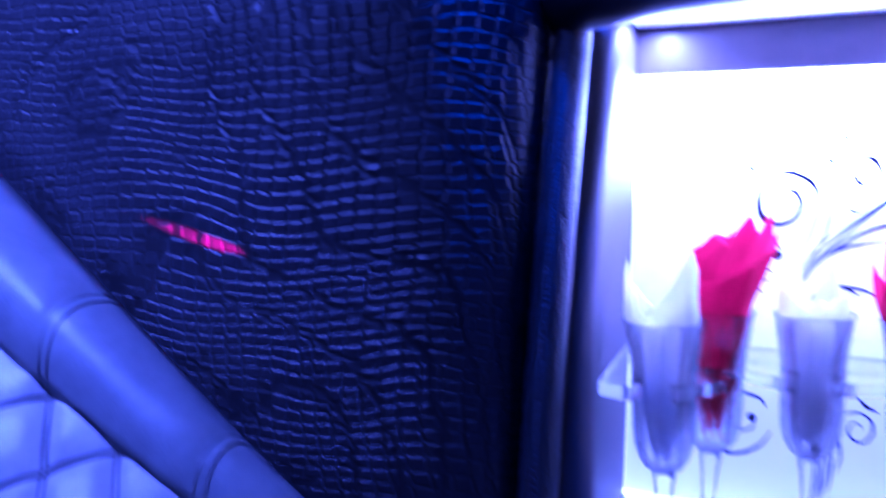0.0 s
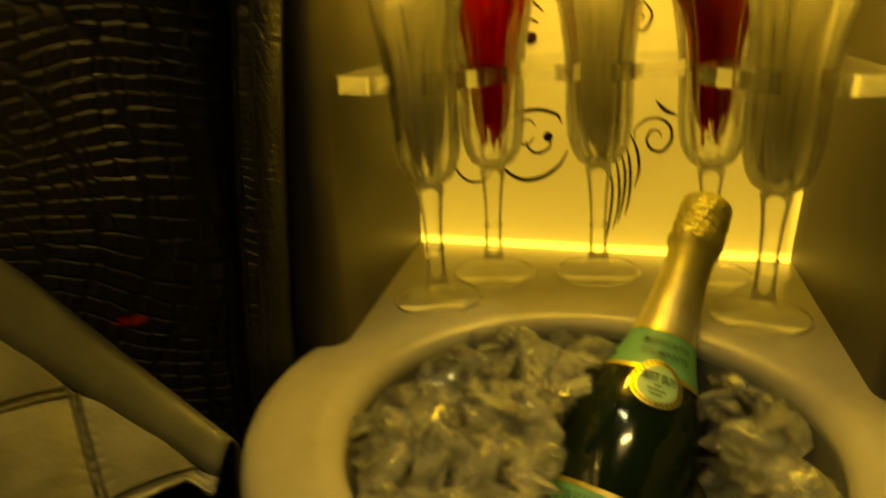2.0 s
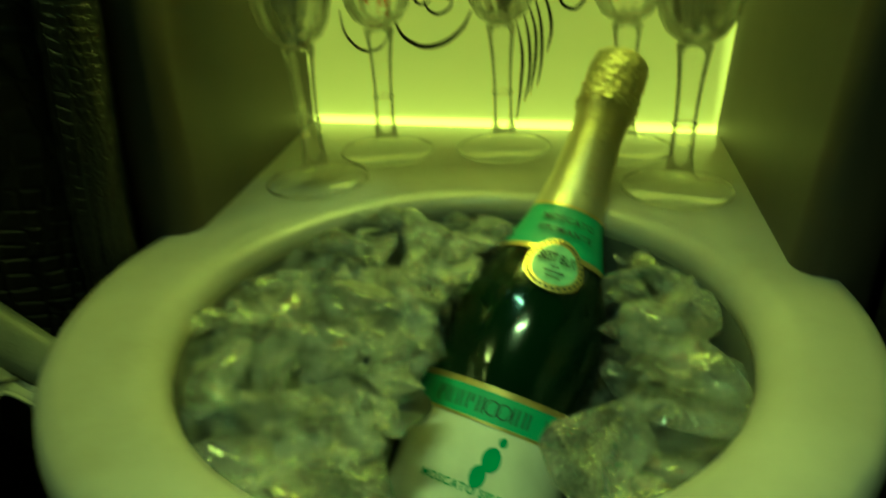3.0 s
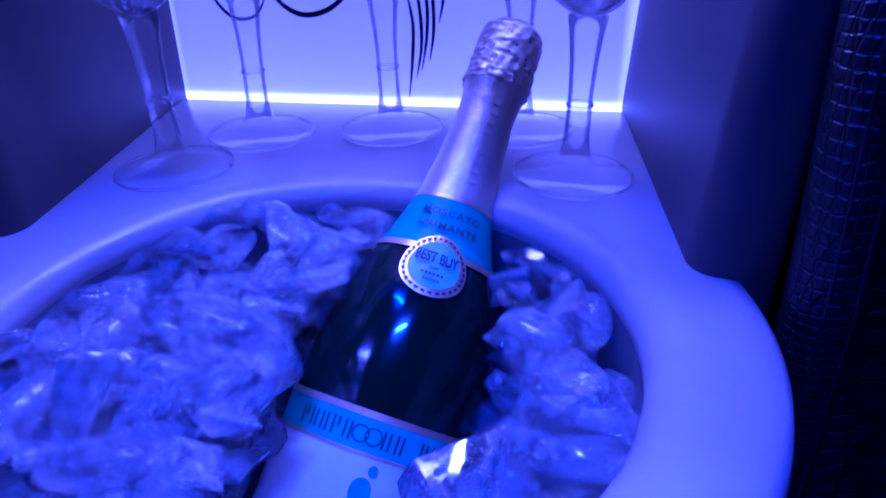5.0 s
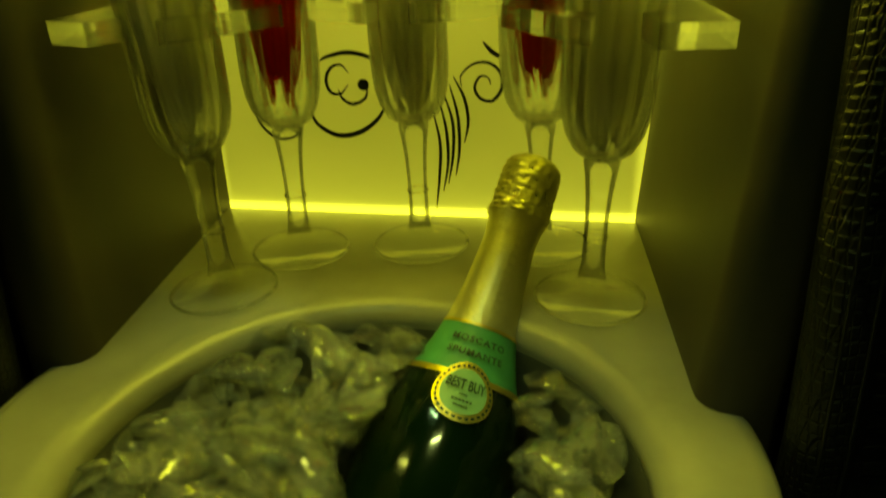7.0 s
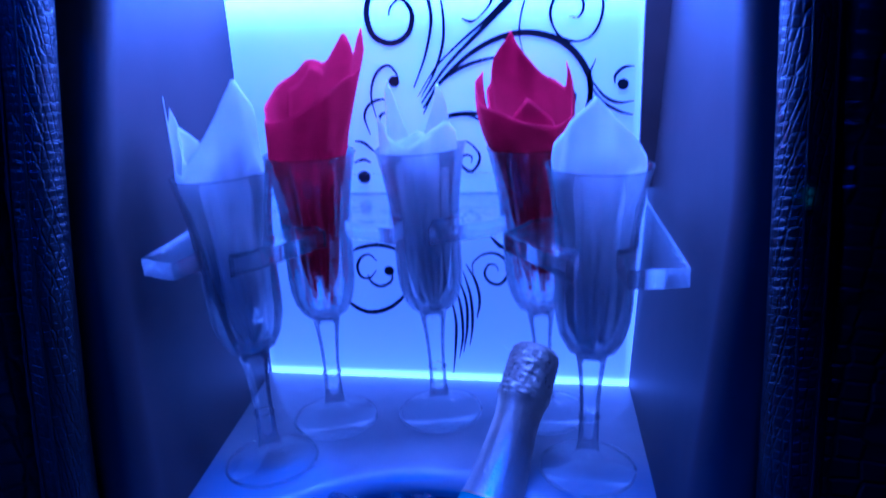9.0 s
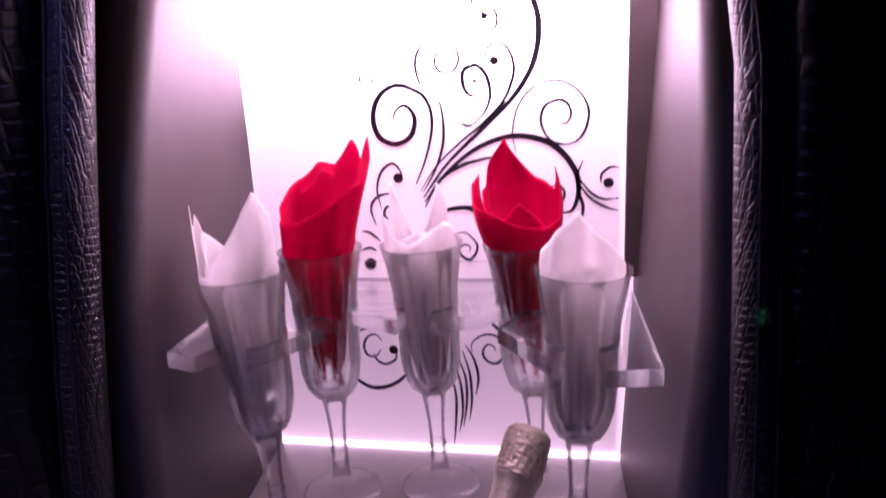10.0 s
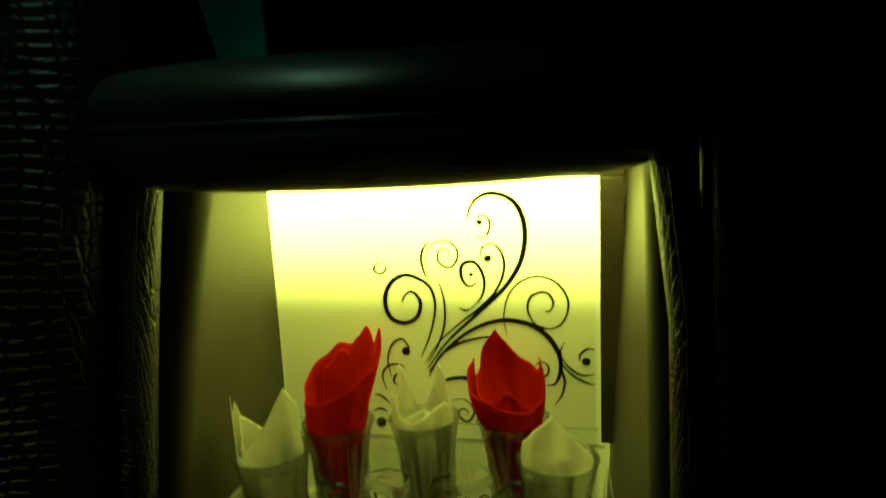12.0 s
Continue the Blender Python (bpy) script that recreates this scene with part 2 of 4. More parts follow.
DARK_GLASS = plain("tinted_mirror", (0.05, 0.06, 0.07), 0.06, 0.9, bump=0.0)
TEAL_GLASS = plain("teal_glass", (0.08, 0.36, 0.32), 0.15, bump=0.0)
MAROON = plain("dark_maroon_leather", (0.05, 0.012, 0.012), 0.4, grain=400, bump=0.4)


# ---- building helpers ----
def mesh_of(bm, material, smooth=False):
    me = bpy.data.meshes.new("m")
    bmesh.ops.recalc_face_normals(bm, faces=bm.faces)
    bm.to_mesh(me)
    bm.free()
    for mat in material if isinstance(material, (list, tuple)) else [material]:
        me.materials.append(mat)
    if smooth:
        me.shade_smooth()
    return me


def part(name, bm, material, parent, label="", smooth=False):
    ob = new(name, mesh_of(bm, material, smooth))
    ob.parent = parent
    return tagged(ob, label)


def thing(name, bm, material, label, category, group="", kind="", smooth=False):
    return tagged(new(name, mesh_of(bm, material, smooth)), label, category, group, kind)


def empty(name, label, category, group="", kind="", place=None):
    ob = tagged(new(name), label, category, group, kind)
    if place:
        ob.matrix_world = place
    return ob


def box(bm, x0, x1, y0, y1, z0, z1, bevel=0.0):
    v = bmesh.ops.create_cube(bm, size=1.0, matrix=Matrix.Translation(((x0 + x1) / 2, (y0 + y1) / 2, (z0 + z1) / 2)) @ Matrix.Diagonal((x1 - x0, y1 - y0, z1 - z0, 1)))["verts"]
    if bevel:
        bmesh.ops.bevel(bm, geom=list({e for w in v for e in w.link_edges}), offset=bevel, segments=2, affect="EDGES", profile=0.5)
    return bm


def loft(rows, closed=False, caps=False):
    """A skin over rows of points that all have the same length; closed: each row is a ring."""
    bm = bmesh.new()
    vs = [[bm.verts.new(p) for p in row] for row in rows]
    k = len(rows[0])
    for a, b in zip(vs, vs[1:]):
        for i in range(k if closed else k - 1):
            j = (i + 1) % k
            bm.faces.new((a[i], a[j], b[j], b[i]))
    if caps:
        bm.faces.new(vs[0][::-1])
        bm.faces.new(vs[-1])
    return bm


def turned(profile, steps=48, ribs=0, depth=0.0, z0=0.0, z1=0.0):
    """A body of revolution; ribs: shallow flutes between z0 and z1."""
    rows = []
    for r, z in profile:
        amount = depth if z0 < z < z1 else 0.0
        rows.append([((r + amount * math.cos(ribs * a)) * math.cos(a), (r + amount * math.cos(ribs * a)) * math.sin(a), z) for a in (2 * math.pi * i / steps for i in range(steps))])
    return loft(rows, True)


def tube(points, radius, sides=10):
    """A round cord along a line of points."""
    pts = [Vector(p) for p in points]
    rows = []
    for i, p in enumerate(pts):
        t = (pts[min(i + 1, len(pts) - 1)] - pts[max(i - 1, 0)]).normalized()
        a = t.orthogonal().normalized() if abs(t.z) > 0.99 else t.cross(Vector((0, 0, 1))).normalized()
        b = t.cross(a)
        rows.append([p + radius * (math.cos(k) * a + math.sin(k) * b) for k in (2 * math.pi * j / sides for j in range(sides))])
    return loft(rows, True, True)


def smooth_line(points, per=8):
    """A Catmull-Rom line through the points."""
    p = [np.array(q, float) for q in points]
    p = [2 * p[0] - p[1]] + p + [2 * p[-1] - p[-2]]
    out = []
    for a, b, c, d in zip(p, p[1:], p[2:], p[3:]):
        for i in range(per):
            t = i / per
            out.append(0.5 * (2 * b + (c - a) * t + (2 * a - 5 * b + 4 * c - d) * t * t + (3 * b - a - 3 * c + d) * t ** 3))
    return out + [p[-2]]


# ---- the niche ----
TOP = 0.489


def front_edge(z):
    """How far the niche's side walls reach to the front at a height: the unit leans back."""
    return -0.238 + 0.06 * z + 0.45 * z * z


def side_wall(name, side):
    rows = []
    for i in range(33):
        z = -0.06 + (TOP + 0.06) * i / 32
        yf = front_edge(max(z, 0))
        back = -0.166 if side < 0 else 0.167 + 0.027 * max(z, 0) / TOP
        rise = min(max(z, 0), 0.22)
        front = (-0.149 - 0.078 * rise) if side < 0 else (0.176 + 0.108 * rise)
        end = yf + 0.016
        ring = [(back, 0.03), *((back + (front - back) * k / 8, end * k / 8) for k in range(8))]
        for k in range(9):
            a = math.pi / 2 * k / 8
            ring.append((front + side * (0.014 - 0.014 * math.cos(a)), end - 0.016 * math.sin(a)))
        ring += [(front + side * 0.024, yf + 0.0005), (front + side * 0.036, yf + 0.004), (front + side * 0.044, yf + 0.014), (front + side * 0.046, 0.03)]
        rows.append([(x, y, z) for x, y in ring])
    return thing(name, loft(rows, True, True), VINYL, "taupe padded vinyl side wall of the lit niche", "wall", kind="structure", smooth=True)


side_wall("wall_left", -1)
side_wall("wall_right", 1)

panel = thing("light_panel", box(bmesh.new(), -0.168, 0.176, 0.0, 0.008, -0.002, 0.4435), PANEL,
              "edge-lit opal acrylic back panel glowing in the niche", "panel", kind="structure")
thing("wall_back", box(bmesh.new(), -0.25, 0.26, 0.012, 0.03, -0.06, 0.502), TRIM_DARK, "dark board behind the lit panel", "wall", kind="structure")
thing("trim_top", box(bmesh.new(), -0.172, 0.19, -0.012, 0.009, 0.4435, TOP, 0.001), TRIM_DARK, "dark brown fascia strip above the lit panel", "trim", kind="structure")
thing("trim_side", box(bmesh.new(), 0.1675, 0.190, -0.012, -0.003, 0.181, 0.443, 0.001), TRIM_DARK, "narrow dark strip beside the lit panel", "trim", kind="structure")
roof = bmesh.new()
edge = [(x, -0.07 - 0.125 * (1 - (x / 0.225) ** 2)) for x in (-0.205 + 0.41 * i / 24 for i in range(25))]
lid = roof.faces.new([roof.verts.new((x, y, TOP)) for x, y in edge + [(0.205, 0.03), (-0.205, 0.03)]])
raised = bmesh.ops.extrude_face_region(roof, geom=[lid])["geom"]
bmesh.ops.translate(roof, verts=[v for v in raised if isinstance(v, bmesh.types.BMVert)], vec=(0, 0, 0.011))
thing("ceiling", roof, CEILING, "white top board of the niche", "ceiling", kind="structure")

# ---- the printed scrolls on the panel: widest width in mm, then a line of x, z in mm ----
SCROLLS = [
    (5.5, [(-6, 250), (16, 279), (48, 309), (77, 337), (93, 364), (97, 393), (91, 415), (79, 426), (64, 429), (52, 425), (44, 415), (41, 404)]),
    (3.0, [(-9, 255), (7, 278), (30, 299), (48, 313), (67, 332), (76, 355), (73, 372), (64, 380), (55, 376), (53, 368), (56, 362)]),
    (1.8, [(48, 387), (57, 386), (62, 392), (63, 402), (57, 408), (52, 406), (51, 401)]),
    (5.0, [(-12, 262), (-1, 288), (5, 315), (1, 335), (-12, 345), (-26, 348), (-40, 340), (-47, 323), (-43, 305), (-29, 298), (-15, 304), (-10, 318), (-14, 328), (-20, 331), (-27, 326), (-29, 319)]),
    (2.6, [(-6, 255), (6, 275), (14, 299), (14, 325), (8, 346)]),
    (3.0, [(1, 341), (-5, 352), (-7, 367), (-2, 379), (3, 383)]),
    (1.4, [(-1, 349), (-3, 364), (4, 379), (18, 383), (28, 377), (30, 366), (24, 357), (16, 357), (10, 363), (11, 371), (17, 375), (22, 371), (20, 366)]),
    (4.2, [(41, 313), (52, 325), (56, 340), (52, 355), (44, 362), (34, 358), (33, 347), (37, 339), (43, 337), (48, 341)]),
    (2.4, [(29, 315), (36, 312), (42, 314)]),
    (1.6, [(77, 287), (74, 304), (79, 327), (92, 342), (110, 347), (127, 340), (137, 324), (135, 307), (126, 296), (110, 295), (100, 306)]),
    (3.0, [(119, 294), (105, 299), (98, 313), (101, 326), (111, 331), (119, 329), (123, 320), (119, 312), (112, 313)]),
    (5.5, [(-5, 246), (15, 271), (42, 292), (71, 302), (97, 299), (115, 288), (127, 270), (129, 253), (124, 238), (115, 235)]),
    (3.0, [(133, 281), (128, 267), (130, 251), (133, 240), (130, 226), (123, 215)]),
    (1.8, [(129, 266), (139, 253), (150, 247), (163, 248)]),
    (1.8, [(128, 262), (139, 248), (152, 240), (163, 237)]),
    (2.0, [(163, 274), (155, 274), (148, 268), (148, 261)]),
    (3.4, [(-5, 241), (8, 264), (27, 277), (47, 283), (68, 286)]),
    (3.6, [(1, 227), (13, 238), (30, 241), (47, 239), (62, 232)]),
    (1.6, [(-45, 239), (-48, 258), (-43, 274), (-33, 281), (-26, 275), (-24, 267)]),
    (1.6, [(-51, 225), (-55, 240), (-50, 250), (-39, 254), (-29, 250)]),
    (2.6, [(-32, 243), (-40, 242), (-43, 235), (-39, 230)]),
    (1.8, [(18, 216), (30, 218), (40, 208), (39, 199), (33, 193), (26, 197), (24, 203), (29, 207), (34, 205), (33, 200)]),
    (2.0, [(-68, 201), (-59, 204), (-52, 201)]),
    (1.4, [(-65, 220), (-57, 218), (-48, 210)]),
    (2.2, [(103, 255), (110, 260), (117, 255), (116, 247), (110, 244), (106, 249), (109, 254), (113, 251)]),
    (1.0, [(-45, 362), (-52, 361), (-57, 355), (-53, 350), (-47, 351), (-44, 356), (-47, 359)]),
    (4.0, [(-88, 88), (-82, 73), (-66, 64), (-48, 67), (-33, 78), (-25, 92)]),
    (1.4, [(-133, 93), (-130, 74), (-117, 61), (-101, 63), (-90, 79)]),
    (2.2, [(-55, 104), (-61, 97), (-69, 98), (-72, 107), (-68, 116), (-60, 119), (-54, 113)]),
    (3.4, [(-77, 121), (-69, 125), (-53, 128), (-36, 124), (-31, 116)]),
    (2.4, [(-40, 104), (-42, 94), (-52, 89), (-60, 93), (-63, 100)]),
    (2.6, [(32, 103), (32, 112), (41, 120), (52, 121), (61, 114), (62, 102), (55, 93), (46, 95), (42, 103), (46, 111), (52, 110), (54, 105)]),
    (2.2, [(11, 5), (14, 33), (15, 59), (10, 85)]),
    (2.0, [(17, 20), (21, 44), (20, 70), (15, 93)]),
    (2.0, [(21, 26), (25, 51), (25, 76), (18, 100)]),
    (2.0, [(27, 33), (30, 55), (29, 81), (23, 105)]),
    (2.0, [(34, 60), (37, 77), (34, 95), (26, 111)]),
    (3.4, [(48, 136), (56, 128), (66, 124)]),
    (3.2, [(8, 234), (18, 239), (32, 240), (43, 234)]),
]
DOTS = [(60, 365, 4.0), (53, 401, 3.2), (154, 261, 4.4), (-28, 268, 4.6), (-59, 189, 5.5), (-43, 104, 4.4), (43, 349, 2.2)]


def scroll(width, line):
    pts = smooth_line([(x / 1000, z / 1000) for x, z in line], 7)
    bm, k, rows = bmesh.new(), len(pts), []
    for i, p in enumerate(pts):
        t = pts[min(i + 1, k - 1)] - pts[max(i - 1, 0)]
        t = t / (np.linalg.norm(t) + 1e-9)
        w = max(width, 2.6) / 2000 * (0.22 + 0.78 * math.sin(math.pi * (i + 0.5) / k) ** 0.9)
        rows.append([(p[0] - s * t[1] * w, -0.0012, p[1] + s * t[0] * w) for s in (-1, 1)])
    return loft(rows)


for width, line in SCROLLS:
    part("scroll", scroll(width, line), VINYL_BLACK, panel)
for x, z, r in DOTS:
    bm = bmesh.new()
    bmesh.ops.create_circle(bm, cap_ends=True, segments=20, radius=r / 1000, matrix=pose(x / 1000, -0.0014, z / 1000, 90))
    part("scroll_dot", bm, VINYL_BLACK, panel)

# ---- the counter with its round opening ----
HOLE = Vector((0.018, -0.286))
HOLE_X, HOLE_Y = 0.1335, 0.1350


def outer_reach(a):
    """From the opening's middle to the counter's outline: a rectangle inside the niche, a disc in front of it."""
    dx, dy = math.cos(a), math.sin(a)
    ox, oy = HOLE.x - 0.0143, HOLE.y + 0.273
    b = ox * dx + oy * dy
    disc = -b + math.sqrt(b * b - (ox * ox + oy * oy - 0.1915 ** 2))
    best = disc
    for lo, hi in (((-0.172, -0.27), (0.19, 0.004)),):
        ts = []
        for o, d, l, h in ((HOLE.x, dx, lo[0], hi[0]), (HOLE.y, dy, -9, hi[1])):
            if abs(d) > 1e-6:
                ts.append(((h if d > 0 else l) - o) / d)
        t = min(x for x in ts if x > 0)
        if HOLE.y + t * dy > lo[1]:
            best = max(best, t)
    return best


def counter():
    angles = sorted([2 * math.pi * i / 200 for i in range(200)] + [math.atan2(0.004 - HOLE.y, x - HOLE.x) for x in (-0.172, 0.19)])

    def ring(f, z):
        return [(HOLE.x + f(a)[0], HOLE.y + f(a)[1], z) for a in angles]

    def lip(grow):
        return lambda a: ((HOLE_X + grow) * math.cos(a), (HOLE_Y + grow) * math.sin(a))

    def out(shrink):
        return lambda a: ((outer_reach(a) - shrink) * math.cos(a), (outer_reach(a) - shrink) * math.sin(a))

    rows = [ring(lip(0.003), -0.05), ring(lip(0.001), -0.020), ring(lip(0.0), -0.0135), ring(lip(0.0007), -0.0100), ring(lip(0.0028), -0.0068), ring(lip(0.0065), -0.0036), ring(lip(0.0115), -0.0012),
            ring(lip(0.017), 0.0), ring(out(0.012), 0.0), ring(out(0.005), -0.0015), ring(out(0.0015), -0.005), ring(out(0.0), -0.012),
            ring(out(0.002), -0.05), ring(out(0.012), -0.06)]
    return loft(rows, True)


thing("counter", counter(), MARBLE, "cream marble bar counter with a round opening", "counter", kind="structure", smooth=True)
base = turned([(0.152, -0.056), (0.172, -0.06), (0.169, -0.3), (0.154, -0.42)], 64)
bmesh.ops.translate(base, verts=base.verts, vec=(0.0143, -0.273, 0))
thing("counter_base", base, BLACK_LEATHER, "black padded base under the bar counter", "cabinet", kind="structure", smooth=True)
bowl = turned([(0.1337, -0.0165), (0.1328, -0.0190), (0.130, -0.05), (0.121, -0.12), (0.10, -0.18), (0.06, -0.205), (0.001, -0.208)], 64)
bmesh.ops.translate(bowl, verts=bowl.verts, vec=(HOLE.x, HOLE.y, 0))
for v in bowl.verts:
    v.co.y = HOLE.y + (v.co.y - HOLE.y) * HOLE_Y / HOLE_X
bucket = thing("ice_bucket", bowl, STEEL, "round steel ice bucket sunk in the counter", "ice bucket", smooth=True)

# ---- padded crocodile panels either side ----
def leather_panel(name, side):
    """A padded upright panel whose edge rolls back towards the niche."""
    rows = []
    for i in range(49):
        z = -0.5 + 1.25 * i / 48
        lean = 0.10 * max(z - 0.1, 0) + 0.2 * max(z - 0.1, 0) ** 2
        ring = []
        for x, y in ((0.221, -0.195), (0.2225, -0.222), (0.226, -0.238), (0.233, -0.248), (0.246, -0.2565), (0.268, -0.2635), (0.30, -0.270), (0.36, -0.276), (0.5, -0.281), (0.9, -0.279), (1.3, -0.279)):
            ring.append((side * x + (0.009 if side < 0 else 0.014), (y if side < 0 else max(y, -0.240)) + lean * (0.6 if side > 0 else 0.6 - 0.35 * min(1.0, max(0.0, (x - 0.24) / 0.2))), z))
        rows.append(ring)
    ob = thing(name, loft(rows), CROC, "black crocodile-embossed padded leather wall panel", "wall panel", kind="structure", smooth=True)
    ob.modifiers.new("wall", "SOLIDIFY").thickness = 0.01
    return ob


leather_panel("wall_panel_left", -1)
leather_panel("wall_panel_right", 1)


def edge_roll(side):
    line = [(side * 0.2035 + (0.009 if side < 0 else 0.009 + 0.015 * min(1.0, max(0.0, (0.50 - z) / 0.14))), -0.254 + 0.10 * max(z, 0) + 0.2 * max(z, 0) ** 2, z) for z in (-0.3 + 0.8 * i / 40 for i in range(41))]
    rows = []
    for i in range(240):
        f = 40 * i / 239
        k = min(39, int(f))
        a0, a1 = Vector(line[k]), Vector(line[k + 1])
        mid = a0 + (a1 - a0) * (f - k)
        ring = []
        for j in range(28):
            a = 2 * math.pi * j / 28
            outer = max(0.0, side * math.cos(a))
            pleat = 0.0016 * outer * (noise.noise(Vector((mid.z * 75, side, 0.4 * math.sin(a)))) + 0.5 * noise.noise(Vector((mid.z * 190, 7, a))))
            seam = 0.0022 * math.exp(-((a - 1.5 * math.pi - 0.12 * side) / 0.10) ** 2)
            r = 0.0155 + pleat - seam
            ring.append((mid.x + r * math.cos(a), mid.y + r * math.sin(a), mid.z))
        rows.append(ring)
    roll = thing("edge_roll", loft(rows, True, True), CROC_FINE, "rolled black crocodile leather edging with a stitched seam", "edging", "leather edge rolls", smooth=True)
    for off in (-0.0045, 0.0065):
        seam = [(x + off * side, y - 0.0145, z) for x, y, z in line]
        part("piping", tube(seam, 0.0010, 6), BLACK_LEATHER, roll, smooth=True)
    return roll


edge_roll(-1)
edge_roll(1)

# ---- bolster over the niche ----
def bolster_row(u):
    """The cross-section of the bolster, u from -1 to 1 along it: bowed out to the front in the middle."""
    x = -0.018 + 0.248 * u
    bow = 0.130 * (1 - u * u)
    fade = max(0.0, 1 - abs(u) ** 14) ** 0.5
    cy, cz = -0.105 - bow, 0.507
    ring = []
    for a in (2 * math.pi * j / 40 for j in range(40)):
        pinch = 1 - 0.16 * math.exp(-((a - math.pi) / 0.22) ** 2)
        ring.append((x, cy + 0.046 * fade * math.cos(a) * pinch, cz + (0.043 if math.sin(a) > 0 else 0.047) * fade * math.sin(a)))
    return ring


bolster = thing("bolster", loft([bolster_row(-0.9995 + 1.999 * i / 48) for i in range(49)], True, True), BLACK_LEATHER,
                "smooth black leather bolster over the niche", "bolster", smooth=True)
welt = []
for i in range(41):
    u = -0.985 + 1.97 * i / 40
    welt.append((-0.018 + 0.248 * u, -0.105 - 0.130 * (1 - u * u) - 0.0395 * max(0.0, 1 - abs(u) ** 14) ** 0.5, 0.507))
part("welt", tube(welt, 0.0022, 8), BLACK_LEATHER, bolster, smooth=True)

# ---- the dark cabin that closes the place ----
cabin = [("floor", (-1.6, 1.6, -2.2, 0.4, -0.45, -0.42), CARPET, "black carpeted cabin floor"),
         ("ceiling_cabin", (-1.6, 1.6, -2.2, 0.4, 1.12, 1.16), BLACK_LEATHER, "dark padded cabin ceiling"),
         ("wall_behind", (-1.6, 1.6, -2.2, -2.16, -0.45, 1.16), BLACK_LEATHER, "dark padded wall behind"),
         ("wall_west", (-1.6, -1.56, -2.2, 0.4, -0.45, 1.16), BLACK_LEATHER, "dark padded end wall"),
         ("wall_east", (1.56, 1.6, -2.2, 0.4, -0.45, 1.16), BLACK_LEATHER, "dark padded end wall"),
         ("wall_north", (-1.6, 1.6, 0.03, 0.07, -0.45, 1.16), BLACK_LEATHER, "dark padded wall behind the bar")]
for name, size, mat, label in cabin:
    thing(name, box(bmesh.new(), *size), mat, label, name.split("_")[0], kind="structure")

# ---- what stands above the bolster ----
thing("mirror_panel", box(bmesh.new(), -0.135, 0.42, -0.03, -0.022, 0.505, 1.0, 0.001), DARK_GLASS, "dark tinted mirror panel above the niche", "mirror")
pane = loft([[(-0.172, -0.034, 0.505), (-0.138, -0.034, 0.505), (-0.138, -0.028, 0.505), (-0.172, -0.028, 0.505)],
             [(-0.285, -0.034, 0.95), (-0.138, -0.034, 0.95), (-0.138, -0.028, 0.95), (-0.285, -0.028, 0.95)]], True, True)
thing("glass_pane", pane, TEAL_GLASS, "slanting teal glass pane above the niche", "glass pane")
thing("corner_post", tube([(-0.30 - 0.05 * k / 6, -0.03, 0.505 + 0.45 * k / 6) for k in range(7)], 0.022, 12), MAROON, "dark maroon padded post beside the mirror", "post", smooth=True)


# ---- champagne flutes ----
FLUTES = [(-0.107, -0.145, -2.3), (-0.0765, -0.080, -0.2), (0.009, -0.062, -1.6), (0.096, -0.057, -2.4), (0.128, -0.131, 0.9)]
BOWL_OUT = [(0.0008, 0.0905), (0.0105, 0.0925), (0.0168, 0.0975), (0.0216, 0.106), (0.0244, 0.117), (0.0255, 0.130), (0.0257, 0.145), (0.0257, 0.160), (0.0262, 0.175), (0.0278, 0.192), (0.0305, 0.209), (0.0337, 0.2235)]


def flute(x, y, lean):
    f = empty("champagne_flute", "clear plastic champagne flute holding a folded napkin", "glass", "flutes in the rack", place=pose(x, y, 0.0005, 0, lean, 0))
    inside = [(max(r - 0.0012, 0.0005), z + (0.0012 if z < 0.1 else 0.0)) for r, z in reversed(BOWL_OUT)]
    part("bowl", turned(BOWL_OUT + [(0.0345, 0.2240), (0.0340, 0.2246), (0.0330, 0.2242)] + inside, 72, 12, 0.0006, 0.097, 0.219), GLASS, f, smooth=True)
    part("stem", turned([(0.0130, 0.0084), (0.0090, 0.0125), (0.0072, 0.024), (0.0069, 0.042), (0.0069, 0.052), (0.0077, 0.068), (0.0090, 0.081), (0.0106, 0.0905), (0.0060, 0.0885), (0.0008, 0.0880)], 32), GLASS_STEM, f, smooth=True)
    foot = part("foot", turned([(0.0005, 0.0080), (0.0135, 0.0078), (0.022, 0.0044), (0.0322, 0.0024), (0.0335, 0.0018), (0.0330, 0.0005), (0.0005, 0.0005)], 48), CLEAR_FOOT, f, smooth=True)
    part("foot_rim", tube([(0.0340 * math.cos(k), 0.0340 * math.sin(k), 0.0021) for k in (2 * math.pi * i / 56 for i in range(57))], 0.0011, 8), GLASS, foot, smooth=True)
    part("joint_ring", tube([(0.0070 * math.cos(k), 0.0070 * math.sin(k), 0.0432) for k in (2 * math.pi * i / 28 for i in range(29))], 0.0009, 8), GLASS, foot, smooth=True)
    return f


for x, y, lean in FLUTES:
    flute(x, y, lean)


# ---- folded napkins ----
def bowl_radius(z):
    for (r0, z0), (r1, z1) in zip(BOWL_OUT, BOWL_OUT[1:]):
        if z0 <= z <= z1:
            return r0 + (r1 - r0) * (z - z0) / (z1 - z0) - 0.0028
    return (BOWL_OUT[-1][0] if z > 0.15 else 0.004) - 0.0028


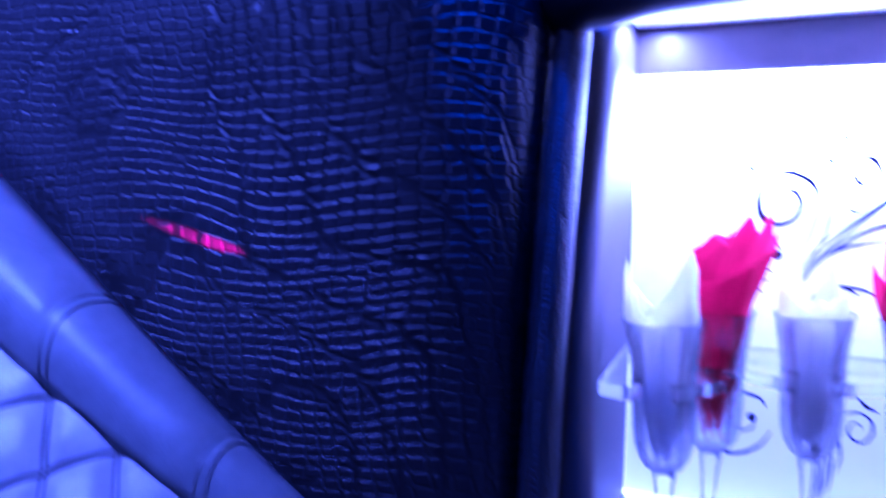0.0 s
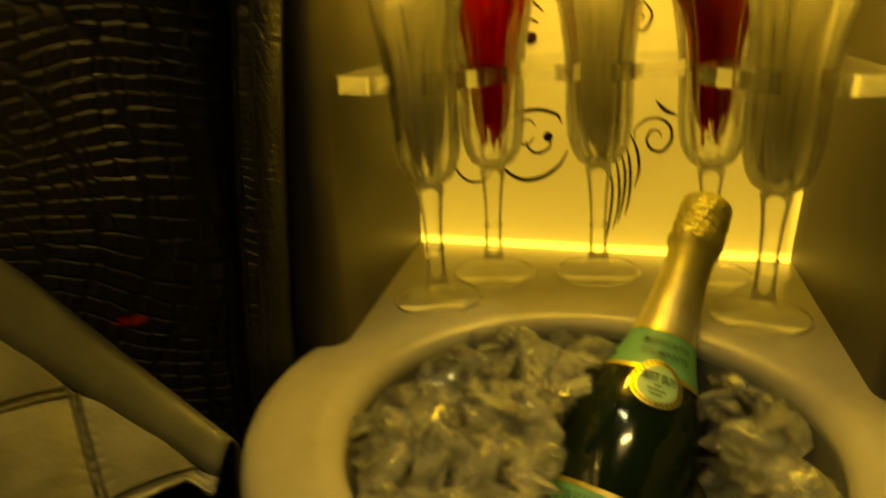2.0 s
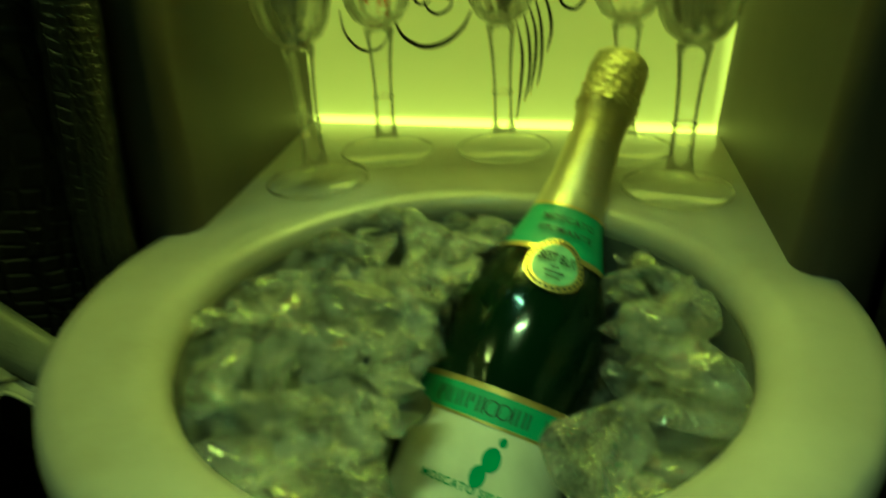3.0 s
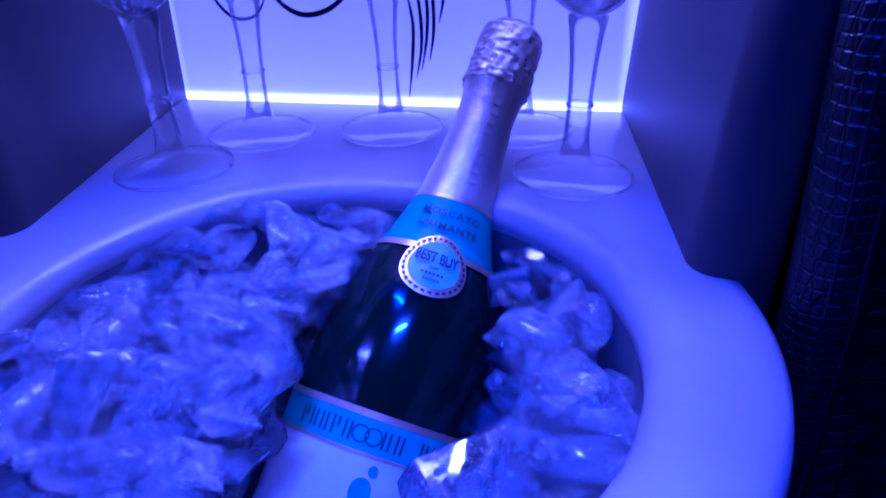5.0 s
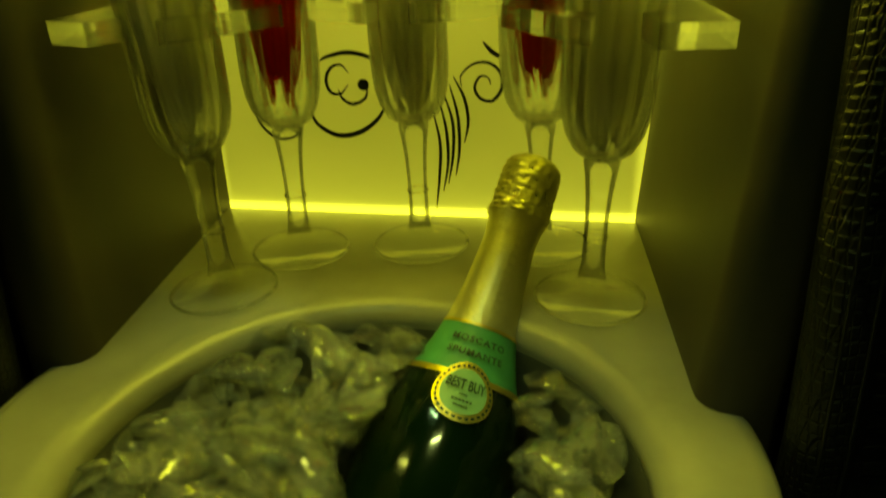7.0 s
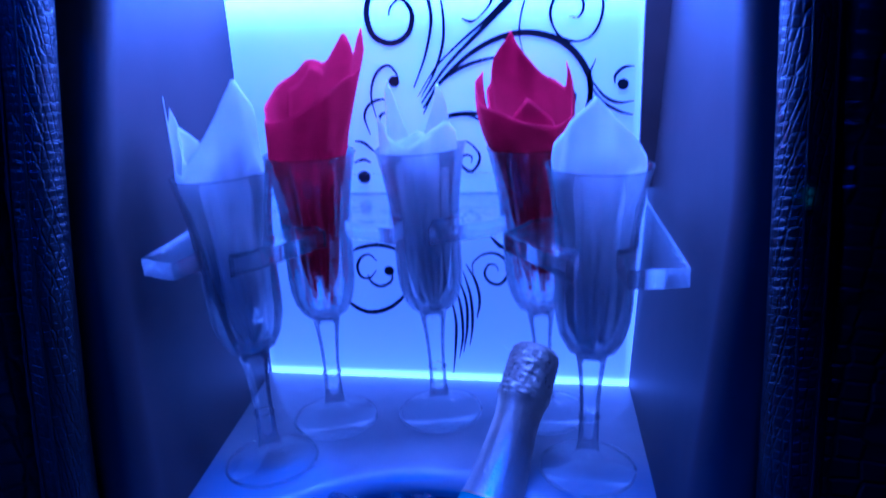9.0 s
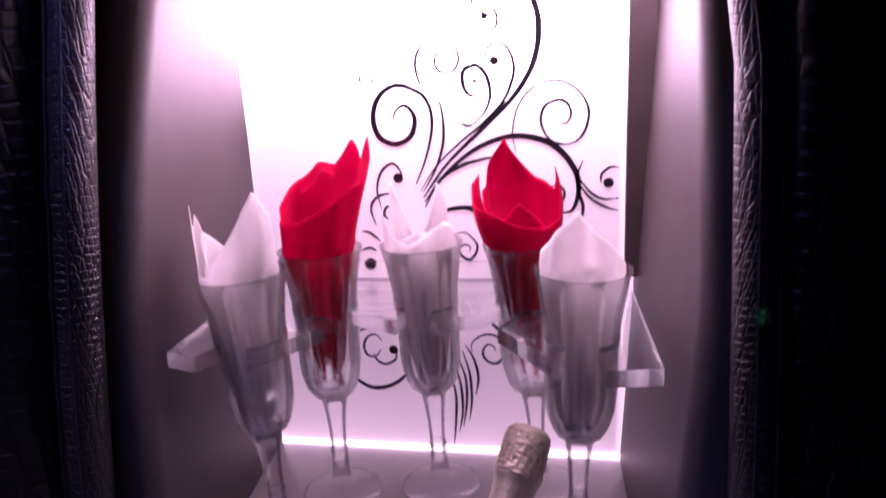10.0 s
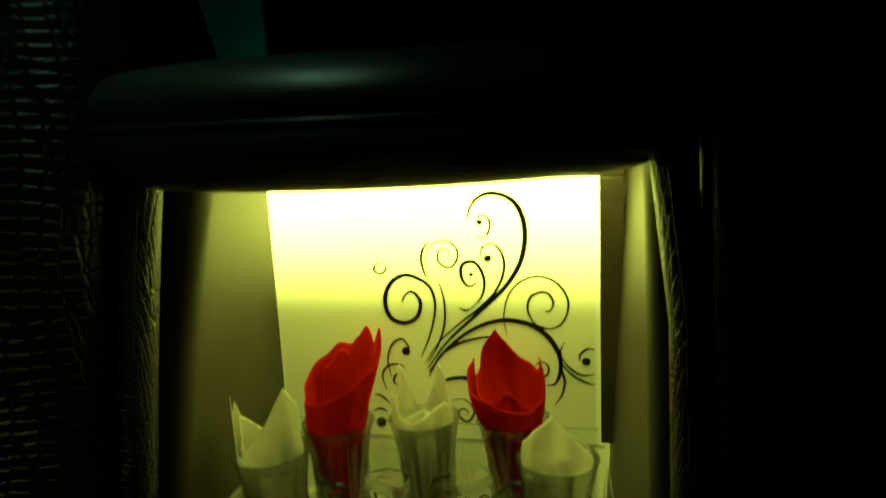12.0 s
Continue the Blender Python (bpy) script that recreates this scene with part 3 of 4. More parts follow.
def napkin(x, y, lean, material, label, low, turns, start, peaks, flare, seed, fill, slant=(0.228, 0.0, 0.0), teeth=0.0, shear=0.0):
    """A paper napkin rolled to a cone: its upper edge slants (height, rise, towards which angle) and has corners,
    peaks of (turn, height, half-width); teeth: how deep its highest side is zigzagged."""
    rng = random.Random(seed)
    wob = [rng.uniform(0, 6.3) for _ in range(6)]
    rows, nu, nv = [], 110, 34
    for i in range(nu + 1):
        t = turns * i / nu
        a = start + 2 * math.pi * t
        high = math.cos(a - slant[2])
        top = slant[0] + slant[1] * high - 0.006 * int(t)
        top += teeth * (abs(2 * ((a * 1.45) % 1.0) - 1) - 0.5) * max(0.0, high)
        for pt, ph, pw in peaks:
            top = max(top, ph - (ph - 0.226) * abs(t - pt) / pw)
        bottom = max(0.099, low + 0.008 * math.sin(3 * a + wob[0]) + 0.006 * math.sin(7 * a + wob[1]) + 0.003 * math.sin(17 * a + wob[5]))
        row = []
        for j in range(nv + 1):
            v = j / nv
            z = bottom + (top - bottom) * v
            wrap = 1 - (0.085 if z < 0.215 else 0.085 + 0.13 * min(1, (z - 0.215) / 0.02)) * t - 0.02 * math.sin(2 * a + wob[2])
            if z < 0.2235:
                r = bowl_radius(z) * (fill + (1 - fill) * min(1, max(0, (z - low) / 0.10)) ** 0.6)
            else:
                k = (z - 0.2235) / 0.07
                r = (BOWL_OUT[-1][0] - 0.0028) * (1 + flare[0] * k - flare[1] * k * k)
            fold = 0.0011 * math.sin(9 * a + wob[3] + 14 * z) + 0.0016 * math.sin(4 * a + wob[4] - 30 * z) * min(1, max(0, (z - 0.1) / 0.1))
            r = max(0.0012, r * wrap + (fold if z > 0.2235 else -2.2 * abs(fold)))
            row.append((r * math.cos(a) + shear * max(0.0, z - 0.2235) / 0.07, r * math.sin(a), z))
        rows.append(row)
    ob = thing("napkin", loft(rows), material, label, "napkin", "napkins in the flutes", smooth=True)
    ob.matrix_world = pose(x, y, 0.0005, 0, lean, 0)
    ob.modifiers.new("paper", "SOLIDIFY").thickness = 0.0005
    return ob


WHITE_LABEL = "white paper napkin rolled to points in a champagne flute"
RED_LABEL = "red paper napkin rolled to points in a champagne flute"
F = FLUTES
PI = math.pi
napkin(*F[0], NAPKIN_WHITE, WHITE_LABEL, 0.106, 1.55, PI - 0.4, [(0.10, 0.277, 0.10), (0.04, 0.270, 0.06), (0.50, 0.286, 0.27), (1.05, 0.256, 0.2), (1.5, 0.250, 0.2)], (-0.10, 0.0), 1, 0.40)
napkin(*F[1], NAPKIN_RED, RED_LABEL, 0.118, 1.15, PI / 2, [], (0.50, 0.10), 2, 0.45, (0.2765, 0.0255, 0.85), 0.022, 0.011)
napkin(*F[2], NAPKIN_WHITE, WHITE_LABEL, 0.103, 1.6, PI, [(0.06, 0.252, 0.2), (0.40, 0.246, 0.2), (0.95, 0.276, 0.13), (1.28, 0.240, 0.2), (0.66, 0.272, 0.11)], (0.05, 0.25), 3, 0.55)
napkin(*F[3], NAPKIN_RED, RED_LABEL, 0.122, 1.5, PI - 0.5, [(0.06, 0.274, 0.12), (0.90, 0.306, 0.30), (0.64, 0.282, 0.12), (1.34, 0.262, 0.2)], (1.0, 0.95), 4, 0.45, (0.261, 0.019, 2.2), 0.0, -0.004)
napkin(*F[4], NAPKIN_WHITE, WHITE_LABEL, 0.101, 1.4, PI - 0.3, [(0.27, 0.270, 0.27), (0.9, 0.240, 0.3), (1.3, 0.240, 0.3)], (-0.12, 0.4), 5, 0.70)


# ---- acrylic rack ----
from mathutils.geometry import tessellate_polygon


def rack():
    """A flat acrylic shelf with five slots that open to the front."""
    slots = [(x + 0.17 * math.sin(math.radians(lean)), y) for x, y, lean in FLUTES]
    r = 0.0275
    # left arm's front, then each slot and the land between it and the next
    lands = [((-0.1615, -0.182), (-0.136, -0.190)), ((-0.100, -0.184), (-0.057, -0.118)), ((-0.043, -0.098), (-0.010, -0.112)),
             ((0.016, -0.112), (0.058, -0.090)), ((0.070, -0.122), (0.116, -0.184)), ((0.146, -0.192), (0.1815, -0.186))]
    outline = [(-0.1615, -0.004)]
    for k, (a, b) in enumerate(lands):
        outline += [a, b]
        if k < 5:
            cx, cy = slots[k]
            nx = lands[k + 1][0]
            mid = math.atan2((b[1] + nx[1]) / 2 - cy, (b[0] + nx[0]) / 2 - cx)
            sweep = 2 * math.pi - 0.84
            outline += [(cx + r * math.cos(mid - 0.42 - sweep * i / 24), cy + r * math.sin(mid - 0.42 - sweep * i / 24)) for i in range(25)]
    outline += [(0.1715, -0.004)]
    bm = bmesh.new()
    low = [bm.verts.new((x, y, 0.164)) for x, y in outline]
    high = [bm.verts.new((x, y, 0.176)) for x, y in outline]
    for tri in tessellate_polygon([[Vector((x, y, 0)) for x, y in outline]]):
        bm.faces.new([low[i] for i in tri])
        bm.faces.new([high[i] for i in tri])
    for i in range(len(outline)):
        j = (i + 1) % len(outline)
        bm.faces.new((low[i], low[j], high[j], high[i]))
    return bm


rack_thing = empty("flute_rack", "clear acrylic rack with five slots for flutes", "rack", place=pose(0.01, -0.1, 0.164))
for name, bm in (("shelf", rack()), ("rail", box(bmesh.new(), -0.158, 0.165, -0.0085, -0.0045, 0.1765, 0.193, 0.0008))):
    part(name, bm, ACRYLIC, rack_thing).matrix_parent_inverse = Matrix.Translation((-0.01, 0.1, -0.164))


# ---- sparkling wine bottle in the ice ----
AXIS = Vector((-0.243, -0.667, -0.703)).normalized()
FACE = Vector((0.177, -0.743, 0.645))
FACE = (FACE - FACE.dot(AXIS) * AXIS).normalized()
UP, FRONT = -AXIS, FACE
RIGHT = (-FRONT).cross(UP)
LENGTH = 0.318
CAP = Vector((0.091, -0.083, 0.074))
BOTTLE = Matrix((RIGHT, -FRONT, UP)).transposed().to_4x4()
BOTTLE.translation = CAP + AXIS * LENGTH
# radius by distance from the top
PROFILE = [(0.0, 0.006), (0.0015, 0.0125), (0.006, 0.0168), (0.012, 0.0178), (0.034, 0.0180), (0.040, 0.0186), (0.044, 0.0184), (0.048, 0.0168), (0.06, 0.0160), (0.09, 0.0180), (0.11, 0.0208),
           (0.125, 0.0240), (0.14, 0.0288), (0.155, 0.0345), (0.17, 0.0402), (0.185, 0.0440), (0.20, 0.0463), (0.215, 0.0474), (0.24, 0.0478), (0.312, 0.0478), (0.317, 0.044), (0.318, 0.036)]


def bottle_radius(s):
    for (s0, r0), (s1, r1) in zip(PROFILE, PROFILE[1:]):
        if s0 <= s <= s1:
            return r0 + (r1 - r0) * (s - s0) / (s1 - s0)
    return PROFILE[-1][1]


bottle = empty("wine_bottle", "dark green sparkling wine bottle with gold foil lying in ice", "bottle", place=BOTTLE)


def shell(s0, s1, grow, steps=24, crinkle=0.0, arc=2 * PI, mid=-PI / 2):
    """A skin round the bottle between two distances from its top."""
    rows, k = [], 72
    for i in range(steps + 1):
        s = s0 + (s1 - s0) * i / steps
        r = bottle_radius(s) + grow
        row = []
        for j in range(k if arc > 6.28 else k + 1):
            a = mid - arc / 2 + arc * j / k
            c = crinkle * (noise.noise((7 * math.cos(a), 7 * math.sin(a), s * 420)) + 0.6 * abs(math.sin(a * 9 + s * 160)))
            row.append(((r + c) * math.cos(a), (r + c) * math.sin(a), LENGTH - s))
        rows.append(row)
    return loft(rows, arc > 6.28)


def wrapped(bm, s, grow, tilt=0.0):
    """Lays flat shapes (x to the right, y up, metres) round the bottle at a distance from its top."""
    for v in bm.verts:
        x, y = v.co.x * math.cos(tilt) - v.co.y * math.sin(tilt), v.co.x * math.sin(tilt) + v.co.y * math.cos(tilt)
        r = bottle_radius(s - y) + grow
        a = -PI / 2 + x / bottle_radius(s)
        v.co = (r * math.cos(a), r * math.sin(a), LENGTH - s + y)
    return bm


def words(text, size, spread=1.0):
    cu = bpy.data.curves.new("t", "FONT")
    cu.body, cu.size, cu.align_x, cu.align_y, cu.space_character, cu.resolution_u, cu.offset = text, size, "CENTER", "CENTER", spread, 3, size * 0.024
    ob = new("t", cu)
    bpy.context.view_layer.update()
    me = bpy.data.meshes.new_from_object(ob.evaluated_get(bpy.context.evaluated_depsgraph_get()))
    bm = bmesh.new()
    bm.from_mesh(me)
    bpy.data.objects.remove(ob)
    bpy.data.curves.remove(cu)
    bpy.data.meshes.remove(me)
    return bm


def narrow(bm, k):
    for v in bm.verts:
        v.co.x *= k
    return bm


def disc(r, inner=0.0, k=40):
    if inner:
        return loft([[(q * math.cos(2 * PI * i / k), q * math.sin(2 * PI * i / k), 0) for i in range(k)] for q in (inner, r)], True)
    return loft([[(q * math.cos(2 * PI * i / k), q * math.sin(2 * PI * i / k), 0) for i in range(k)] for q in (0.0002, r * 0.35, r * 0.7, r)], True)


part("glass_body", turned([(r, LENGTH - s) for s, r in PROFILE] + [(0.0005, 0.004)], 72), BOTTLE_GLASS, bottle, "dark green glass body", smooth=True)
cap_rows = shell(0.0, 0.043, 0.0004, 44, 0.0014)
bmesh.ops.contextual_create(cap_rows, geom=[e for e in cap_rows.edges if e.is_boundary and e.verts[0].co.z > LENGTH - 0.001 and e.verts[1].co.z > LENGTH - 0.001])
part("cap_foil", cap_rows, FOIL, bottle, "crinkled gold foil cap", smooth=True)
for k in range(22):
    hole = wrapped(disc(0.0006, 0.0, 8), 0.0262 + 0.0042 * (k % 2), 0.0021)
    turn = Matrix.Rotation(2 * PI * k / 22, 3, "Z")
    for v in hole.verts:
        v.co = turn @ v.co
    part("perforation", hole, INK, bottle)
part("neck_foil", shell(0.042, 0.122, 0.0004, 24, 0.0002), FOIL, bottle, "smooth gold neck foil", smooth=True)
collar = part("collar_label", shell(0.119, 0.149, 0.0007), LABEL_GREEN, bottle, "green paper collar label", smooth=True)
part("gold_edge", shell(0.1485, 0.152, 0.0009, 3), GOLD, collar, smooth=True)
part("gold_edge", shell(0.1175, 0.1195, 0.0009, 3), GOLD, collar, smooth=True)
main = part("main_label", shell(0.252, 0.312, 0.0007, 12, 0, 3.9), LABEL_CREAM, bottle, "cream paper front label", smooth=True)
part("label_band", shell(0.2375, 0.2535, 0.0008, 6, 0, 3.9), LABEL_GREEN, main, "green band of the label", smooth=True)
part("gold_edge", shell(0.2345, 0.2378, 0.0009, 3, 0, 3.9), GOLD, main, smooth=True)
part("gold_edge", shell(0.2530, 0.2545, 0.0011, 3, 0, 3.9), GOLD, main, smooth=True)


part("lettering", wrapped(words("MOSCATO", 0.0054, 1.2), 0.1285, 0.0027), INK, collar)
part("lettering", wrapped(words("SPUMANTE", 0.0054, 1.2), 0.1365, 0.0027), INK, collar)
seal = part("seal", wrapped(disc(0.0168), 0.1585, 0.0014), GOLD, bottle, "round gold award seal")
part("seal_face", wrapped(disc(0.0128), 0.1585, 0.0018), plain("seal_green", (0.30, 0.52, 0.36), 0.4), seal)
part("lettering", wrapped(narrow(words("BEST BUY", 0.0080), 0.60), 0.1552, 0.0034), INK, seal)
for y, w in ((0.1605, 0.0045), (0.1637, 0.0115), (0.1668, 0.008)):
    bm = bmesh.new()
    for k in range(6):
        bmesh.ops.create_grid(bm, x_segments=1, y_segments=1, size=0.5, matrix=Matrix.Translation((w * ((k + 0.5) / 6 - 0.5), 0, 0)) @ Matrix.Diagonal((w / 9, 0.0013, 1, 1)))
    part("print_bar", wrapped(bm, y, 0.0028), INK, seal)
for k in range(30):
    bm = bmesh.new()
    a = 2 * PI * k / 30
    bmesh.ops.create_grid(bm, x_segments=1, y_segments=1, size=0.5, matrix=pose(0.0148 * math.cos(a), 0.0148 * math.sin(a), 0, 0, 0, math.degrees(a)) @ Matrix.Diagonal((0.0013, 0.0019, 1, 1)))
    part("print_bar", wrapped(bm, 0.1585, 0.0020), INK, seal)
# the maker's name becomes plain bars, its mark a plain shape
for k in range(14):
    if k in (5, 6):
        part("print_ring", wrapped(disc(0.0042, 0.0034, 24), 0.2456, 0.0012), INK, main)
        for v in main.children[-1].data.vertices:
            turn = (-0.044 + 0.0062 * k + 0.006) / bottle_radius(0.2456)
            v.co = Matrix.Rotation(turn, 3, "Z") @ v.co
    elif k != 9:
        for off, tall in ((-0.0014, 0.0085), (0.0013, 0.0085 if k % 3 else 0.0045)):
            bm = bmesh.new()
            bmesh.ops.create_grid(bm, x_segments=1, y_segments=2, size=0.5, matrix=Matrix.Translation((-0.038 + 0.0062 * k + off, 0.00425 - tall / 2, 0)) @ Matrix.Diagonal((0.0011, tall, 1, 1)))
            part("print_bar", wrapped(bm, 0.2456, 0.0012), INK, main)
bm = bmesh.new()
for x, y, rx, ry in ((0.001, -0.004, 0.005, 0.0065), (-0.003, -0.014, 0.0042, 0.006), (0.004, 0.006, 0.0022, 0.0026)):
    bmesh.ops.create_circle(bm, cap_ends=True, segments=18, radius=1.0, matrix=Matrix.Translation((x, y, 0)) @ Matrix.Diagonal((rx, ry, 1, 1)))
part("mark", wrapped(bm, 0.266, 0.0012), INK_GREEN, main)
part("lettering", wrapped(words("MOSCATO SPUMANTE", 0.0056, 1.15), 0.2875, 0.0018), INK_GREEN, main)

# the foil's embossed lettering, as plain bars down the neck
for i in range(9):
    mark = bmesh.new()
    for v in bmesh.ops.create_cube(mark, size=1.0)["verts"]:
        v.co = (v.co.x * 0.0042 + 0.0035, v.co.y * (0.0028 if i % 3 else 0.0036), v.co.z)
    high = {v: v.co.z > 0 for v in mark.verts}
    wrapped(mark, 0.056 + 0.0062 * i, 0.0008)
    for v, up in high.items():
        if up:
            v.co += Vector((v.co.x, v.co.y, 0)).normalized() * 0.0005
    part("embossing", mark, FOIL, bottle)


# ---- ice ----
def ice_chunk(seed):
    """A broken lump: the hull of random points, its faces dimpled and its edges melted."""
    rng = random.Random(seed)
    bm = bmesh.new()
    for _ in range(11):
        d = Vector((rng.gauss(0, 1), rng.gauss(0, 1), rng.gauss(0, 0.8))).normalized() * rng.uniform(0.75, 1.1)
        bm.verts.new((d.x * 1.25, d.y * 0.95, d.z * 0.60))
    hull = bmesh.ops.convex_hull(bm, input=list(bm.verts))
    bmesh.ops.delete(bm, geom=list({g for g in hull["geom_interior"] + hull["geom_unused"] if isinstance(g, bmesh.types.BMVert)}), context="VERTS")
    bmesh.ops.bevel(bm, geom=list(bm.edges), offset=0.03, segments=1, affect="EDGES", profile=0.6)
    bmesh.ops.triangulate(bm, faces=list(bm.faces))
    bmesh.ops.subdivide_edges(bm, edges=[e for e in bm.edges if e.calc_length() > 0.35], cuts=2, use_grid_fill=True)
    for v in bm.verts:
        v.co *= 1 + 0.08 * noise.noise(v.co * 2.2 + Vector((seed * 3.1, 0, 0)))
    me = mesh_of(bm, ICE)
    return me


def ice_moon(seed):
    """A half-moon from an ice machine: a melted lens of ice with one flat, hollowed side."""
    rng = random.Random(seed + 70)
    cut, thick, wob = rng.uniform(-0.35, 0.1), rng.uniform(0.36, 0.55), rng.uniform(0, 9)
    rows, k = [], 22
    for i in range(11):
        b = -PI / 2 + PI * (0.02 + 0.96 * i / 10)
        row = []
        for j in range(k):
            a = 2 * PI * j / k
            p = Vector((1.2 * math.cos(a) * math.cos(b), math.sin(a) * math.cos(b), thick * math.sin(b)))
            if p.y < cut:
                p.y = cut + (p.y - cut) * 0.12 + 0.16 * (1 - min(1, abs(p.x) / 1.2)) * (1 - min(1, abs(p.z) / thick))
            row.append(p * (1 + 0.15 * noise.noise(p * 1.5 + Vector((wob, 0, 0))) + 0.035 * noise.noise(p * 5 + Vector((0, wob, 0)))))
        rows.append(row)
    bm = loft(rows, True)
    for row_end in (rows[0], rows[-1]):
        tip = sum(row_end, Vector()) / k
        near = [v for v in bm.verts if min((v.co - q).length for q in row_end) < 1e-6]
        bmesh.ops.pointmerge(bm, verts=near, merge_co=tip)
    me = mesh_of(bm, ICE)
    for poly in me.polygons:
        poly.use_smooth = True
    return me


ICE_MESHES = [ice_chunk(s) if s % 5 < 3 else ice_moon(s) for s in range(18)]
rng = random.Random(11)
placed = []


def ice_at(p, size, turn, mesh):
    placed.append((p, size))
    ob = tagged(new("ice_chunk", mesh), "cloudy clear chunk of ice piled in the bucket", "ice", "ice in the bucket")
    ob.matrix_world = Matrix.LocRotScale(p, Euler(turn), (size,) * 3)


def on_bottle(p, size):
    """Whether a lump here would stand in the bottle or lie on its label side."""
    rel = p - CAP
    t, aside, above = rel.dot(AXIS), rel.dot(RIGHT), rel.dot(FRONT)
    if t < 0:
        return False
    r = bottle_radius(min(t, LENGTH - 0.001))
    if above > -0.3 * r:
        return abs(aside) < r + size * 0.52
    return math.hypot(aside, above) < r + size * 0.55


# the large lump that leans on the bottle, the shards that stand up at the rim and the bright lump beside them
ice_at(Vector((0.088, -0.335, -0.040)), 0.031, (0.5, -0.2, 1.0), ICE_MESHES[7])
ice_at(Vector((-0.062, -0.190, -0.018)), 0.019, (0.9, -0.5, 0.4), ICE_MESHES[1])
ice_at(Vector((0.132, -0.262, -0.012)), 0.015, (0.5, 0.8, 0.9), ICE_MESHES[2])
ice_at(Vector((-0.083, -0.277, -0.024)), 0.024, (0.3, 0.2, 2.0), ICE_MESHES[6])
ice_at(Vector((0.025, -0.166, -0.022)), 0.020, (0.2, -0.4, 2.6), ICE_MESHES[5])
for level, want in ((-0.100, 40), (-0.070, 70), (-0.043, 120), (-0.020, 160)):
    tries = here = 0
    while here < want and tries < 9000:
        tries += 1
        a, q = rng.uniform(0, 2 * PI), math.sqrt(rng.random())
        size = rng.choice((0.011, 0.014, 0.017, 0.020, 0.025)) * rng.uniform(0.9, 1.1)
        reach = 0.124 if level < -0.06 else 0.136
        heap = 0.007 * (1 - q ** 4)
        p = Vector((HOLE.x + (reach - size * 0.7) * q * math.cos(a), HOLE.y + (reach + 0.002 - size * 0.7) * q * math.sin(a), level + heap + rng.uniform(-0.007, 0.006)))
        if on_bottle(p, size) or any((p - o).length < (size + r) * 0.55 for o, r in placed):
            continue
        here += 1
        ice_at(p, size * 1.12, (rng.uniform(-0.6, 0.6), rng.uniform(-0.6, 0.6), rng.uniform(0, 6.3)), rng.choice(ICE_MESHES))

# ---- white leather seat against the left panel ----
def seat_lines(x):
    high = 0.096 + 0.78 * (-x - 0.4)
    low = min(0.075 + 0.5 * (-x - 0.4), high - 0.004)
    return high, low


CELL = 0.072
ROLL_SEAMS = (-0.435, -0.585, -0.735)


def quilt_point(fore, v, lift=0.0):
    """A point of the quilted cover, v from its upper edge down: puffed lozenges between stitched creases."""
    p = fore + Vector((-0.02 * v, -0.20 * v, -0.12 * v - 0.07 * v * v))
    ca, cb = (p.x + v * 0.19) / CELL, (p.x - v * 0.19) / CELL
    da, db = abs(ca - round(ca)), abs(cb - round(cb))
    puff = (min(1, da / 0.28) * min(1, db / 0.28)) ** 0.45
    wrinkle = 0.0022 * noise.noise(Vector((p.x * 60, p.y * 14, 0))) + 0.0016 * noise.noise(p * 30)
    return p + Vector((0, -0.35, 0.93)) * (0.011 * puff - 0.005 + wrinkle * puff + lift)


